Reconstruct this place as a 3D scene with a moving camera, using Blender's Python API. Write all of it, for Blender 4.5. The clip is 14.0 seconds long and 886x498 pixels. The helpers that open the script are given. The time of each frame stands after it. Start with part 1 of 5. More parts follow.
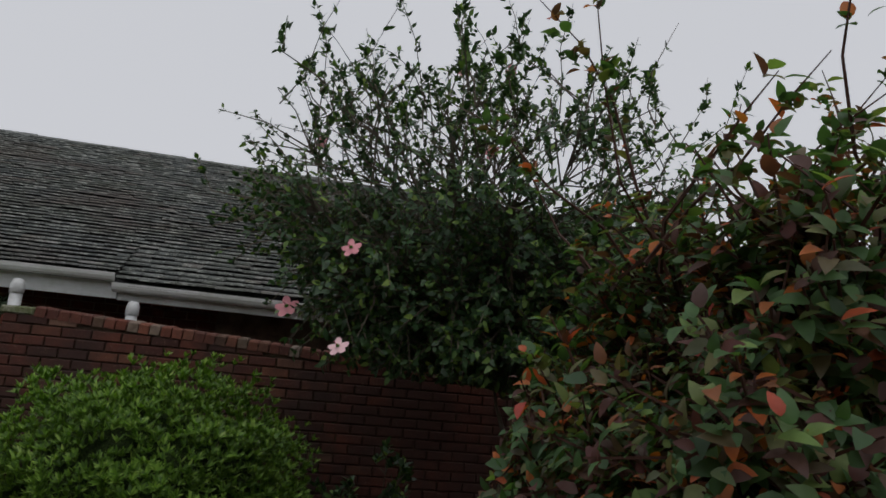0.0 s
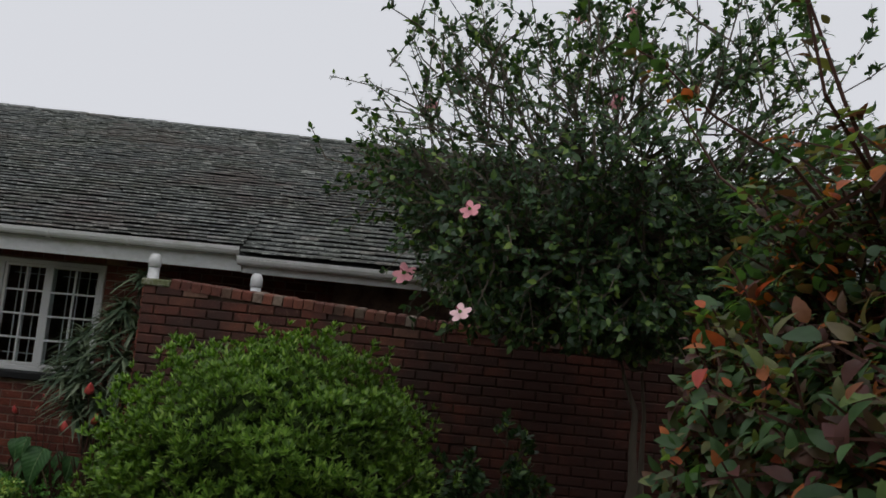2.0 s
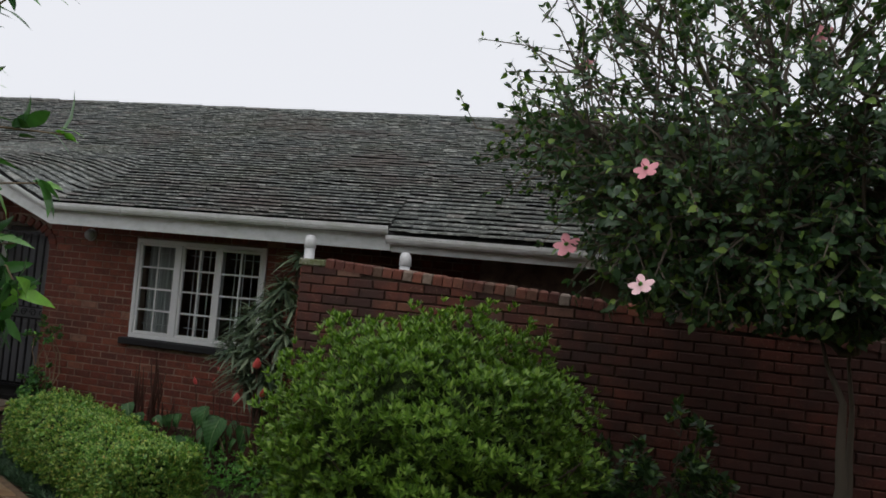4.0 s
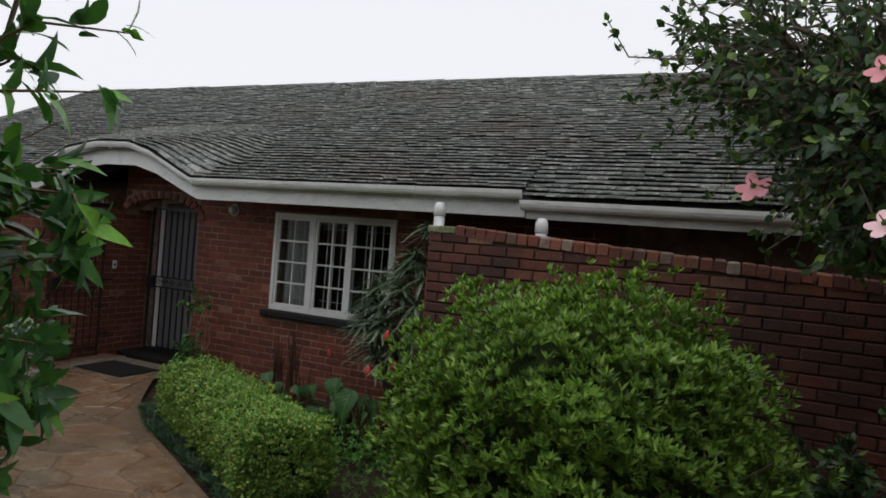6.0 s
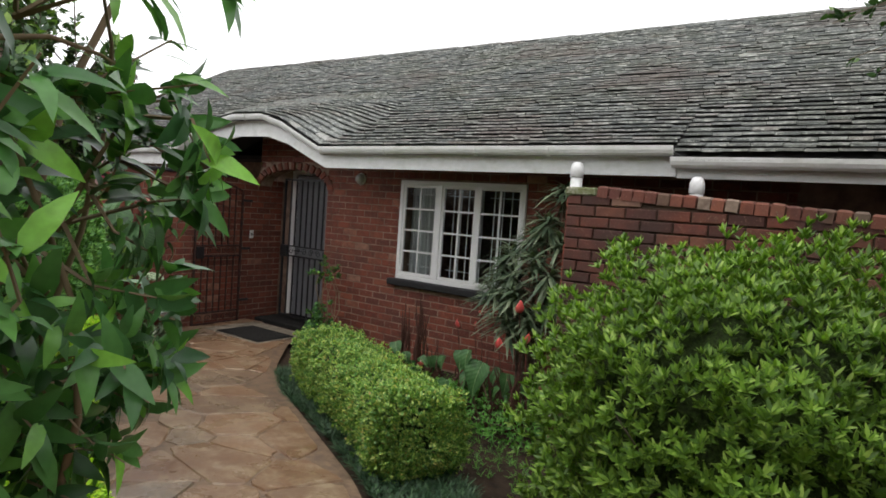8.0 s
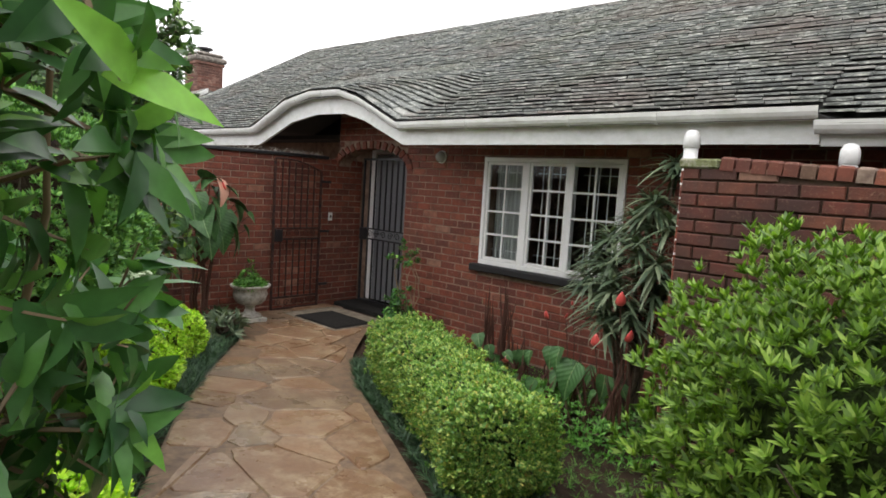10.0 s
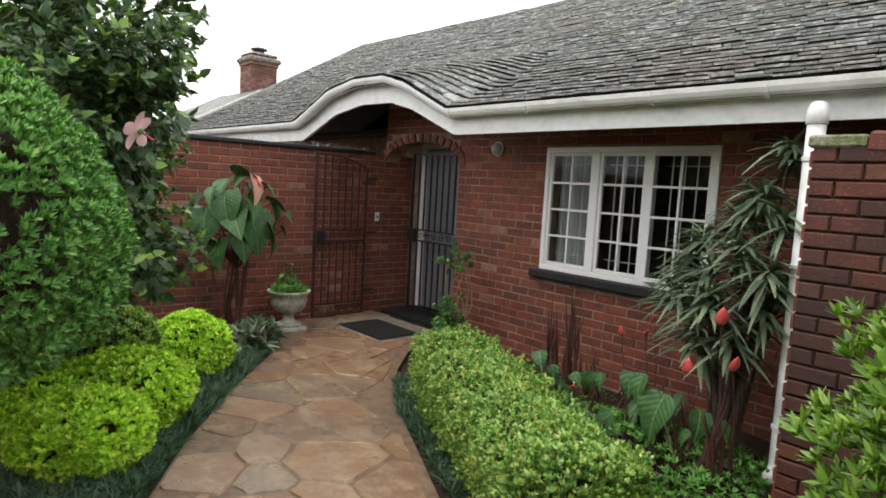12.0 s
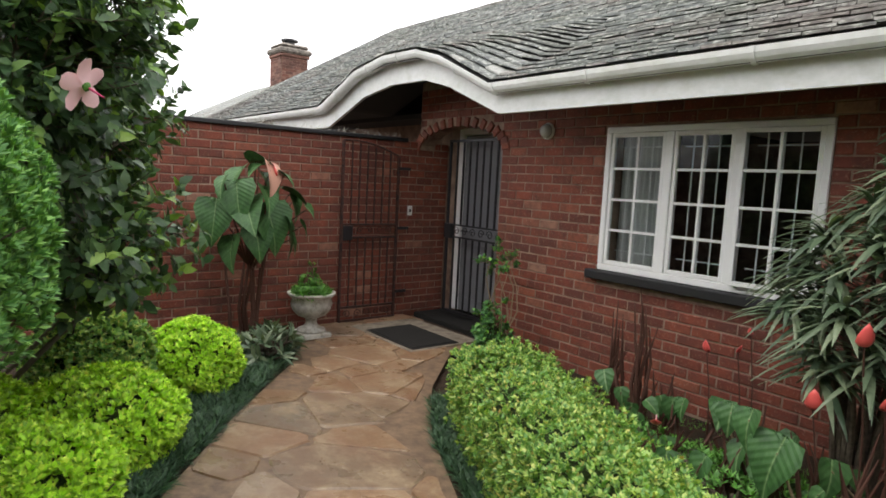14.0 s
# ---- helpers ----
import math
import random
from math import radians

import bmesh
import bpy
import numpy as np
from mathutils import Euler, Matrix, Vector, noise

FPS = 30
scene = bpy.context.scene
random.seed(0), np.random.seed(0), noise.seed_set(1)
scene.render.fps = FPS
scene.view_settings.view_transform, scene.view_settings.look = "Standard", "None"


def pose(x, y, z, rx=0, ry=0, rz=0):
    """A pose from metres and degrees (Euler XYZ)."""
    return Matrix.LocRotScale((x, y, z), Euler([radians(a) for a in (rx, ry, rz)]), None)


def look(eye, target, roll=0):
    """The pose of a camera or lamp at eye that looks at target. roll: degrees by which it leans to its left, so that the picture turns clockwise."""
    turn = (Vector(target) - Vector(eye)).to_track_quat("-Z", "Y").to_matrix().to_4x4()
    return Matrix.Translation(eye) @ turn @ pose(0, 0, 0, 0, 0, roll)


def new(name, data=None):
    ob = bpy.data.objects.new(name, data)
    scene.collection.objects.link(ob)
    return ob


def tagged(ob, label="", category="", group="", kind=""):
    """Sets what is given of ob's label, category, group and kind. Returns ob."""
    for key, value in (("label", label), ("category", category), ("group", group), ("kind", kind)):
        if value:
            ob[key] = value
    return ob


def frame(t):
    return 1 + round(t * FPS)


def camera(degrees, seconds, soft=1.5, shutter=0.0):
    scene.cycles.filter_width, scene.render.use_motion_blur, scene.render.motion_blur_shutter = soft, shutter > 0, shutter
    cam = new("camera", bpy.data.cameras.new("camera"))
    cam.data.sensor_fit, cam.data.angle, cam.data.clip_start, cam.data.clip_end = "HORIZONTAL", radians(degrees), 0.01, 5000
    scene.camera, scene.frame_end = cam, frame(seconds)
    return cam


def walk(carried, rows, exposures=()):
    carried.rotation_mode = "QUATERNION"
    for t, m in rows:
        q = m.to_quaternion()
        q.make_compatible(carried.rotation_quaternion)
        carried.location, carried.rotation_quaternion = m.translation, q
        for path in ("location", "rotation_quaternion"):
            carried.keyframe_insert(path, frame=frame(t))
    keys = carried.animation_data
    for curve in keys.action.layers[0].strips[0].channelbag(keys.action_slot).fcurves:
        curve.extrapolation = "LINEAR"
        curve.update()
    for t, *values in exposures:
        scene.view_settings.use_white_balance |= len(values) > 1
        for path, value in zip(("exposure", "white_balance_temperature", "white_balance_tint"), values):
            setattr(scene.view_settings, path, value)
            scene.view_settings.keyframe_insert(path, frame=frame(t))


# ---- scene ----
cam = camera(71.6, 14.0, soft=1.7)
PATH = [
    (0, (-0.381, 1.914, 2.229), (-0.062, 3.867, 2.525), 5.8),
    (0.5, (-0.401, 1.98, 2.21), (-0.13, 3.942, 2.489), 5.7),
    (1, (-0.417, 2.01, 2.197), (-0.219, 3.986, 2.44), 5.6),
    (1.5, (-0.435, 2.055, 2.196), (-0.341, 4.042, 2.4), 5.3),
    (2, (-0.44, 2.125, 2.183), (-0.449, 4.117, 2.362), 5.5),
    (2.5, (-0.456, 2.204, 2.169), (-0.584, 4.194, 2.317), 5.2),
    (3, (-0.473, 2.268, 2.148), (-0.727, 4.247, 2.274), 5.4),
    (5.5, (-0.742, 2.658, 2.06), (-1.451, 4.528, 2.071), 4.3),
    (6, (-0.742, 2.825, 1.997), (-1.58, 4.64, 1.985), 4.6),
    (6.5, (-0.788, 2.895, 2.024), (-1.732, 4.657, 1.966), 4.1),
    (7, (-0.835, 2.94, 1.946), (-1.863, 4.653, 1.872), 4.3),
    (7.5, (-0.93, 2.993, 1.9), (-2.027, 4.663, 1.803), 4.4),
    (8, (-1.029, 3.081, 1.906), (-2.189, 4.705, 1.78), 4.1),
    (8.5, (-1.107, 3.154, 1.898), (-2.324, 4.734, 1.748), 4.0),
    (9, (-1.188, 3.291, 1.904), (-2.462, 4.822, 1.727), 3.9),
    (11.5, (-1.802, 3.963, 1.807), (-3.265, 5.312, 1.607), 3.3),
    (12, (-1.943, 4.147, 1.799), (-3.437, 5.461, 1.595), 3.2),
    (12.5, (-2.066, 4.31, 1.801), (-3.588, 5.59, 1.588), 2.9),
    (13, (-2.193, 4.441, 1.779), (-3.737, 5.694, 1.564), 2.9),
    (13.5, (-2.415, 4.553, 1.761), (-3.971, 5.79, 1.54), 2.8),
    (14, (-2.619, 4.644, 1.708), (-4.182, 5.873, 1.49), 2.9),
]
EXPOSURES = [(0, -1.05, 6500, 10), (1.5, -0.92, 6500, 10), (3, -0.65, 6500, 10), (5.5, -0.5, 6550, 10), (6.5, -0.35, 6600, 10), (7.5, 0.2, 6700, 10), (9, 0.72, 6850, 10), (11.5, 0.8, 6850, 10), (14, 0.9, 6850, 10)]
walk(cam, [(t, look(eye, target, roll)) for t, eye, target, roll in PATH], EXPOSURES)

# ---- world and light ----
world = bpy.data.worlds.new("world")
scene.world = world
world.use_nodes = True
wn, wl = world.node_tree.nodes, world.node_tree.links
sky = wn.new("ShaderNodeTexSky")
sky.sky_type, sky.sun_disc = "NISHITA", False
sky.sun_elevation, sky.sun_rotation = radians(62), radians(200)
sky.air_density, sky.dust_density = 1.0, 4.0
hsv = wn.new("ShaderNodeHueSaturation")
hsv.inputs["Saturation"].default_value = 0.12
mixw = wn.new("ShaderNodeMix")
mixw.data_type = "RGBA"
mixw.inputs["Factor"].default_value = 0.85
mixw.inputs["B"].default_value = (8.9, 9.1, 9.7, 1)
wl.new(sky.outputs["Color"], hsv.inputs["Color"])
wl.new(hsv.outputs["Color"], mixw.inputs["A"])
wl.new(mixw.outputs["Result"], wn["Background"].inputs["Color"])
wn["Background"].inputs["Strength"].default_value = 0.15

sun = new("sun", bpy.data.lights.new("sun", "SUN"))
sun.data.energy, sun.data.angle, sun.data.color = 0.6, radians(40), (1, 0.97, 0.93)
sun.matrix_world = look((0, 0, 20), (1.5, 8.0, 0))


# ---- materials ----
def material(name, base, rough=0.7, spec=0.5, metal=0.0):
    m = bpy.data.materials.new(name)
    m.use_nodes = True
    b = m.node_tree.nodes["Principled BSDF"]
    b.inputs["Base Color"].default_value = (*base, 1)
    b.inputs["Roughness"].default_value = rough
    b.inputs["Specular IOR Level"].default_value = spec
    b.inputs["Metallic"].default_value = metal
    return m


def node(m, kind, **values):
    n = m.node_tree.nodes.new(kind)
    for k, v in values.items():
        n.inputs[k.replace("_", " ")].default_value = v
    return n


def join(m, a, b):
    m.node_tree.links.new(a, b)


def noise_out(m, scale, detail=4, rough=0.6, coords="Object", stretch=(1, 1, 1)):
    tc = node(m, "ShaderNodeTexCoord")
    mp = node(m, "ShaderNodeMapping", Scale=stretch)
    n = node(m, "ShaderNodeTexNoise", Scale=scale, Detail=detail, Roughness=rough)
    if coords == "World":
        g = node(m, "ShaderNodeNewGeometry")
        join(m, g.outputs["Position"], mp.inputs["Vector"])
    else:
        join(m, tc.outputs[coords], mp.inputs["Vector"])
    join(m, mp.outputs["Vector"], n.inputs["Vector"])
    return n.outputs["Fac"]


def ramp(m, fac, stops):
    r = node(m, "ShaderNodeValToRGB")
    el = r.color_ramp.elements
    while len(el) < len(stops):
        el.new(0.5)
    for e, (p, c) in zip(el, stops):
        e.position, e.color = p, (*c, 1)
    join(m, fac, r.inputs["Fac"])
    return r.outputs["Color"]


def mix(m, fac, a, b, mode="MIX"):
    n = node(m, "ShaderNodeMix")
    n.data_type, n.blend_type = "RGBA", mode
    for key, v in (("Factor", fac), ("A", a), ("B", b)):
        if isinstance(v, (int, float)):
            n.inputs[key].default_value = v
        elif isinstance(v, tuple):
            n.inputs[key].default_value = (*v, 1)
        else:
            join(m, v, n.inputs[key])
    return n.outputs["Result"]


def bump(m, height, strength, distance):
    b = node(m, "ShaderNodeBump", Strength=strength, Distance=distance)
    join(m, height, b.inputs["Height"])
    join(m, b.outputs["Normal"], m.node_tree.nodes["Principled BSDF"].inputs["Normal"])


def base(m, colour):
    join(m, colour, m.node_tree.nodes["Principled BSDF"].inputs["Base Color"])


def rnd(m, island=False):
    if island:
        return node(m, "ShaderNodeNewGeometry").outputs["Random Per Island"]
    return node(m, "ShaderNodeObjectInfo").outputs["Random"]


def brick_material(name, island, stops, grime=0.5):
    m = material(name, (0.3, 0.08, 0.04), 0.75, 0.35)
    c = ramp(m, rnd(m, island), stops)
    n1 = noise_out(m, 9, 5, 0.7, "World")
    c = mix(m, ramp(m, n1, [(0.42, (0, 0, 0)), (0.75, (0.75, 0.75, 0.75))]), c, (0.075, 0.035, 0.028))
    n2 = noise_out(m, 60, 3, 0.6, "World")
    c = mix(m, ramp(m, n2, [(0.58, (0, 0, 0)), (0.76, (0.55, 0.55, 0.55))]), c, (0.4, 0.25, 0.18))
    n3 = noise_out(m, 1.3, 4, 0.6, "World")
    c = mix(m, ramp(m, n3, [(0.95 - 0.9 * grime, (0, 0, 0)), (1.2 - 0.9 * grime, (grime, grime, grime))]), c, (0.04, 0.025, 0.022))
    base(m, c)
    bump(m, n2, 0.6, 0.006)
    return m


REDS = [(0.0, (0.13, 0.038, 0.026)), (0.3, (0.18, 0.046, 0.029)), (0.6, (0.23, 0.06, 0.034)), (0.85, (0.17, 0.043, 0.028)), (0.96, (0.27, 0.085, 0.048)), (1.0, (0.36, 0.19, 0.13))]
MAT_BRICK = brick_material("red_brick", False, REDS)
MAT_BRICK_ISLAND = brick_material("red_brick_far", True, REDS)
# weathered, grimy brick, darkened further to carry the shade under the hibiscus
MAT_BRICK_OLD_SHADED = brick_material("weathered_shaded_brick", False, [(0.0, (0.07, 0.024, 0.018)), (0.25, (0.14, 0.038, 0.026)), (0.55, (0.21, 0.058, 0.034)), (0.8, (0.1, 0.03, 0.022)), (0.95, (0.26, 0.09, 0.05)), (1.0, (0.3, 0.16, 0.11))], 0.74)
MAT_COPING = brick_material("coping_brick", False, [(0.0, (0.1, 0.032, 0.024)), (0.4, (0.19, 0.058, 0.036)), (0.65, (0.26, 0.09, 0.055)), (0.8, (0.13, 0.09, 0.06)), (0.92, (0.3, 0.22, 0.17)), (1.0, (0.4, 0.36, 0.3))], 0.62)

# mossy mortar of the same wall, kept dark for that shade too
MAT_MORTAR_OLD = material("mossy_mortar", (0.09, 0.06, 0.045), 0.95, 0.2)
base(MAT_MORTAR_OLD, ramp(MAT_MORTAR_OLD, noise_out(MAT_MORTAR_OLD, 5, 5, 0.7, "World"), [(0.35, (0.03, 0.022, 0.016)), (0.6, (0.1, 0.064, 0.048)), (0.72, (0.06, 0.07, 0.035))]))
MAT_MORTAR = material("mortar", (0.25, 0.2, 0.17), 0.9, 0.2)
base(MAT_MORTAR, ramp(MAT_MORTAR, noise_out(MAT_MORTAR, 3.5, 5, 0.7, "World"), [(0.35, (0.14, 0.09, 0.068)), (0.7, (0.37, 0.265, 0.2))]))
bump(MAT_MORTAR, noise_out(MAT_MORTAR, 120, 2, 0.6, "World"), 0.5, 0.004)


def slate_material(name, island):
    m = material(name, (0.16, 0.17, 0.16), 0.62, 0.45)
    c = ramp(m, rnd(m, island), [(0.0, (0.075, 0.085, 0.082)), (0.3, (0.12, 0.133, 0.128)), (0.6, (0.18, 0.193, 0.183)), (0.8, (0.1, 0.113, 0.112)), (0.93, (0.18, 0.163, 0.15)), (1.0, (0.33, 0.335, 0.315))])
    moss = noise_out(m, 1.1, 6, 0.75, "World")
    c = mix(m, ramp(m, moss, [(0.45, (0, 0, 0)), (0.68, (0.55, 0.55, 0.55))]), c, (0.085, 0.095, 0.05))
    lichen = noise_out(m, 22, 6, 0.8, "World", (0.45, 1, 1.3))
    c = mix(m, ramp(m, lichen, [(0.5, (0, 0, 0)), (0.62, (0.85, 0.85, 0.85))]), c, (0.5, 0.52, 0.47))
    dark = noise_out(m, 14, 5, 0.7, "World", (1, 1.0, 2))
    c = mix(m, ramp(m, dark, [(0.34, (0.8, 0.8, 0.8)), (0.52, (0, 0, 0))]), c, (0.035, 0.04, 0.035))
    warm = noise_out(m, 0.8, 3, 0.6, "World", (1, 2, 1))
    c = mix(m, ramp(m, warm, [(0.5, (0, 0, 0)), (0.7, (0.45, 0.45, 0.45))]), c, (0.13, 0.09, 0.075))
    base(m, c)
    bump(m, lichen, 0.8, 0.01)
    return m


MAT_SLATE = slate_material("slate", False)
MAT_SLATE_ISLAND = slate_material("slate_far", True)
# roof underlay; also the near-black that paints shade below the eaves
MAT_UNDER = material("underlay_and_eave_shade", (0.03, 0.03, 0.03), 0.9)

MAT_WHITE = material("white_paint", (0.78, 0.79, 0.78), 0.4, 0.5)
grime = ramp(MAT_WHITE, noise_out(MAT_WHITE, 6, 5, 0.7, "World", (1, 1, 1.5)), [(0.3, (0.6, 0.62, 0.59)), (0.65, (0.76, 0.77, 0.76))])
algae = ramp(MAT_WHITE, noise_out(MAT_WHITE, 3, 5, 0.7, "World", (1, 1, 2)), [(0.52, (0, 0, 0)), (0.75, (0.4, 0.4, 0.4))])
base(MAT_WHITE, mix(MAT_WHITE, algae, grime, (0.36, 0.38, 0.27)))
bump(MAT_WHITE, noise_out(MAT_WHITE, 30, 3, 0.5, "World"), 0.12, 0.003)
MAT_WINWHITE = material("window_paint", (0.8, 0.8, 0.79), 0.35)
MAT_BLACK = material("black_iron", (0.012, 0.012, 0.014), 0.45, 0.5)
MAT_RUSTY = material("rusty_iron", (0.045, 0.018, 0.014), 0.6, 0.4)
base(MAT_RUSTY, ramp(MAT_RUSTY, noise_out(MAT_RUSTY, 20, 4, 0.6, "World"), [(0.35, (0.02, 0.014, 0.014)), (0.7, (0.085, 0.03, 0.02))]))
MAT_SILL = material("black_sill", (0.012, 0.012, 0.014), 0.55)
MAT_DARK = material("dark_inside", (0.02, 0.018, 0.017), 0.9)
MAT_CURTAIN = material("net_curtain", (0.62, 0.62, 0.6), 0.9)
MAT_DOOR = material("grey_door_paint", (0.18, 0.185, 0.2), 0.4)
MAT_MAT = material("rubber_mat", (0.02, 0.019, 0.018), 0.95, 0.15)
bump(MAT_MAT, noise_out(MAT_MAT, 150, 2, 0.5, "World"), 0.8, 0.006)
MAT_WELL = material("worn_threshold_cement", (0.2, 0.17, 0.13), 0.7)
base(MAT_WELL, ramp(MAT_WELL, noise_out(MAT_WELL, 9, 6, 0.7, "World"), [(0.35, (0.1, 0.075, 0.052)), (0.65, (0.27, 0.23, 0.18))]))
MAT_GLASS = material("glass", (0.75, 0.8, 0.8), 0.03)
MAT_GLASS.node_tree.nodes["Principled BSDF"].inputs["Transmission Weight"].default_value = 1.0
MAT_GLASS.node_tree.nodes["Principled BSDF"].inputs["IOR"].default_value = 1.2
MAT_PLASTIC = material("white_plastic", (0.75, 0.76, 0.76), 0.3)
base(MAT_PLASTIC, ramp(MAT_PLASTIC, noise_out(MAT_PLASTIC, 6, 5, 0.7, "World"), [(0.35, (0.55, 0.56, 0.54)), (0.6, (0.76, 0.77, 0.77))]))
MAT_LAMPGLASS = material("frosted_glass", (0.4, 0.4, 0.38), 0.25)

MAT_CEMENT = material("weathered_cement", (0.5, 0.48, 0.42), 0.85)
base(MAT_CEMENT, ramp(MAT_CEMENT, noise_out(MAT_CEMENT, 14, 6, 0.7, "World"), [(0.3, (0.16, 0.15, 0.12)), (0.5, (0.42, 0.4, 0.35)), (0.75, (0.62, 0.6, 0.55))]))
bump(MAT_CEMENT, noise_out(MAT_CEMENT, 70, 3, 0.6, "World"), 0.4, 0.004)

MAT_MOSSY = material("mossy_cement", (0.25, 0.25, 0.2), 0.9, 0.3)
base(MAT_MOSSY, ramp(MAT_MOSSY, noise_out(MAT_MOSSY, 16, 6, 0.75, "World"), [(0.35, (0.06, 0.06, 0.04)), (0.5, (0.16, 0.18, 0.08)), (0.65, (0.34, 0.33, 0.28))]))
bump(MAT_MOSSY, noise_out(MAT_MOSSY, 50, 4, 0.7, "World"), 0.8, 0.01)

MAT_STONE = material("sandstone_flag", (0.35, 0.25, 0.16), 0.38, 0.5)
c = ramp(MAT_STONE, rnd(MAT_STONE), [(0.0, (0.165, 0.093, 0.052)), (0.35, (0.22, 0.13, 0.073)), (0.6, (0.3, 0.192, 0.115)), (0.8, (0.185, 0.115, 0.066)), (0.92, (0.185, 0.158, 0.12)), (1.0, (0.42, 0.3, 0.19))])
big = noise_out(MAT_STONE, 2.2, 5, 0.65, "World")
c = mix(MAT_STONE, ramp(MAT_STONE, big, [(0.4, (0, 0, 0)), (0.7, (0.7, 0.7, 0.7))]), c, (0.19, 0.095, 0.05))
pale = noise_out(MAT_STONE, 5, 7, 0.75, "World")
c = mix(MAT_STONE, ramp(MAT_STONE, pale, [(0.47, (0, 0, 0)), (0.62, (0.75, 0.75, 0.75))]), c, (0.37, 0.28, 0.18))
fine = noise_out(MAT_STONE, 18, 6, 0.7, "World")
c = mix(MAT_STONE, ramp(MAT_STONE, fine, [(0.35, (0.55, 0.55, 0.55)), (0.55, (0, 0, 0))]), c, (0.15, 0.085, 0.05))
base(MAT_STONE, c)
bump(MAT_STONE, fine, 0.35, 0.008)
join(MAT_STONE, ramp(MAT_STONE, big, [(0.35, (0.2, 0.2, 0.2)), (0.7, (0.5, 0.5, 0.5))]), MAT_STONE.node_tree.nodes["Principled BSDF"].inputs["Roughness"])
MAT_JOINT = material("path_joint", (0.13, 0.07, 0.04), 0.6)
base(MAT_JOINT, ramp(MAT_JOINT, noise_out(MAT_JOINT, 12, 5, 0.7, "World"), [(0.35, (0.09, 0.055, 0.033)), (0.7, (0.23, 0.15, 0.09))]))

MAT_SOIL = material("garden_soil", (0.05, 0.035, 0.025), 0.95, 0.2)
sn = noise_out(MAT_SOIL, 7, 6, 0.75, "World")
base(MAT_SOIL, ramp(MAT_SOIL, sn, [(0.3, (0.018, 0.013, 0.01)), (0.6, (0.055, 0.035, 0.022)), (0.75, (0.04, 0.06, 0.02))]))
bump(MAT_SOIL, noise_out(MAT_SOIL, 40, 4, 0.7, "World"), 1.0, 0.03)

MAT_BARK = material("bark", (0.09, 0.065, 0.045), 0.85, 0.3)
base(MAT_BARK, ramp(MAT_BARK, noise_out(MAT_BARK, 25, 4, 0.6, "World"), [(0.3, (0.045, 0.032, 0.024)), (0.7, (0.14, 0.11, 0.08))]))
MAT_TWIG = material("grey_twig", (0.12, 0.1, 0.075), 0.85, 0.3)
MAT_STEM = material("brown_stem", (0.07, 0.03, 0.02), 0.75, 0.3)
MAT_TAN = material("tan_branch", (0.22, 0.16, 0.1), 0.8, 0.3)


def leaf_material(name, stops, rough=0.42, trans=0.25, big=None):
    """Leaves: every leaf its own tone, thin enough to let light through."""
    m = material(name, stops[0][1], rough, 0.4)
    c = ramp(m, rnd(m, True), stops)
    if big:
        c = mix(m, ramp(m, noise_out(m, 2.2, 3, 0.6, "World"), [(0.42, (0, 0, 0)), (0.62, (0.6, 0.6, 0.6))]), c, big)
    n = noise_out(m, 45, 2, 0.5, "World")
    c = mix(m, 0.35, c, ramp(m, n, [(0.3, (0.35, 0.35, 0.35)), (0.7, (1.0, 1.0, 1.0))]), "MULTIPLY")
    base(m, c)
    out = m.node_tree.nodes["Material Output"]
    tr = node(m, "ShaderNodeBsdfTranslucent")
    join(m, mix(m, 1.0, c, (1.5, 1.7, 0.7), "MULTIPLY"), tr.inputs["Color"])
    ms = node(m, "ShaderNodeMixShader", Fac=trans)
    join(m, m.node_tree.nodes["Principled BSDF"].outputs["BSDF"], ms.inputs[1])
    join(m, tr.outputs["BSDF"], ms.inputs[2])
    join(m, ms.outputs["Shader"], out.inputs["Surface"])
    return m


LEAF_MOUND = leaf_material("pittosporum_leaf", [(0.0, (0.05865, 0.1254, 0.02152)), (0.4, (0.1319, 0.251, 0.03587)), (0.75, (0.22, 0.389, 0.0538)), (1.0, (0.3813, 0.5395, 0.1196))])
LEAF_HEDGE = leaf_material("hedge_leaf", [(0.0, (0.07662, 0.1922, 0.04838)), (0.35, (0.1686, 0.3524, 0.07258)), (0.6, (0.29, 0.48, 0.12)), (0.85, (0.47, 0.59, 0.16)), (0.96, (0.62, 0.64, 0.2)), (1.0, (0.5, 0.32, 0.1))])
LEAF_YELLOW = leaf_material("golden_duranta_leaf", [(0.0, (0.2125, 0.4, 0.04375)), (0.4, (0.4625, 0.7125, 0.06875)), (0.8, (0.675, 0.9375, 0.1)), (1.0, (0.925, 0.95, 0.2125))], 0.45, 0.3)
LEAF_HIB = leaf_material("hibiscus_leaf", [(0.0, (0.0253, 0.0575, 0.023)), (0.4, (0.04025, 0.092, 0.0345)), (0.75, (0.069, 0.138, 0.046)), (0.95, (0.161, 0.276, 0.0575)), (1.0, (0.253, 0.368, 0.069))], 0.4, 0.2)
LEAF_HIB2 = leaf_material("dark_hibiscus_leaf", [(0.0, (0.03288, 0.07514, 0.03288)), (0.4, (0.06575, 0.1315, 0.05165)), (0.75, (0.1127, 0.1973, 0.07514)), (0.93, (0.1878, 0.3381, 0.06575)), (1.0, (0.2818, 0.4226, 0.09392))], 0.4, 0.2)
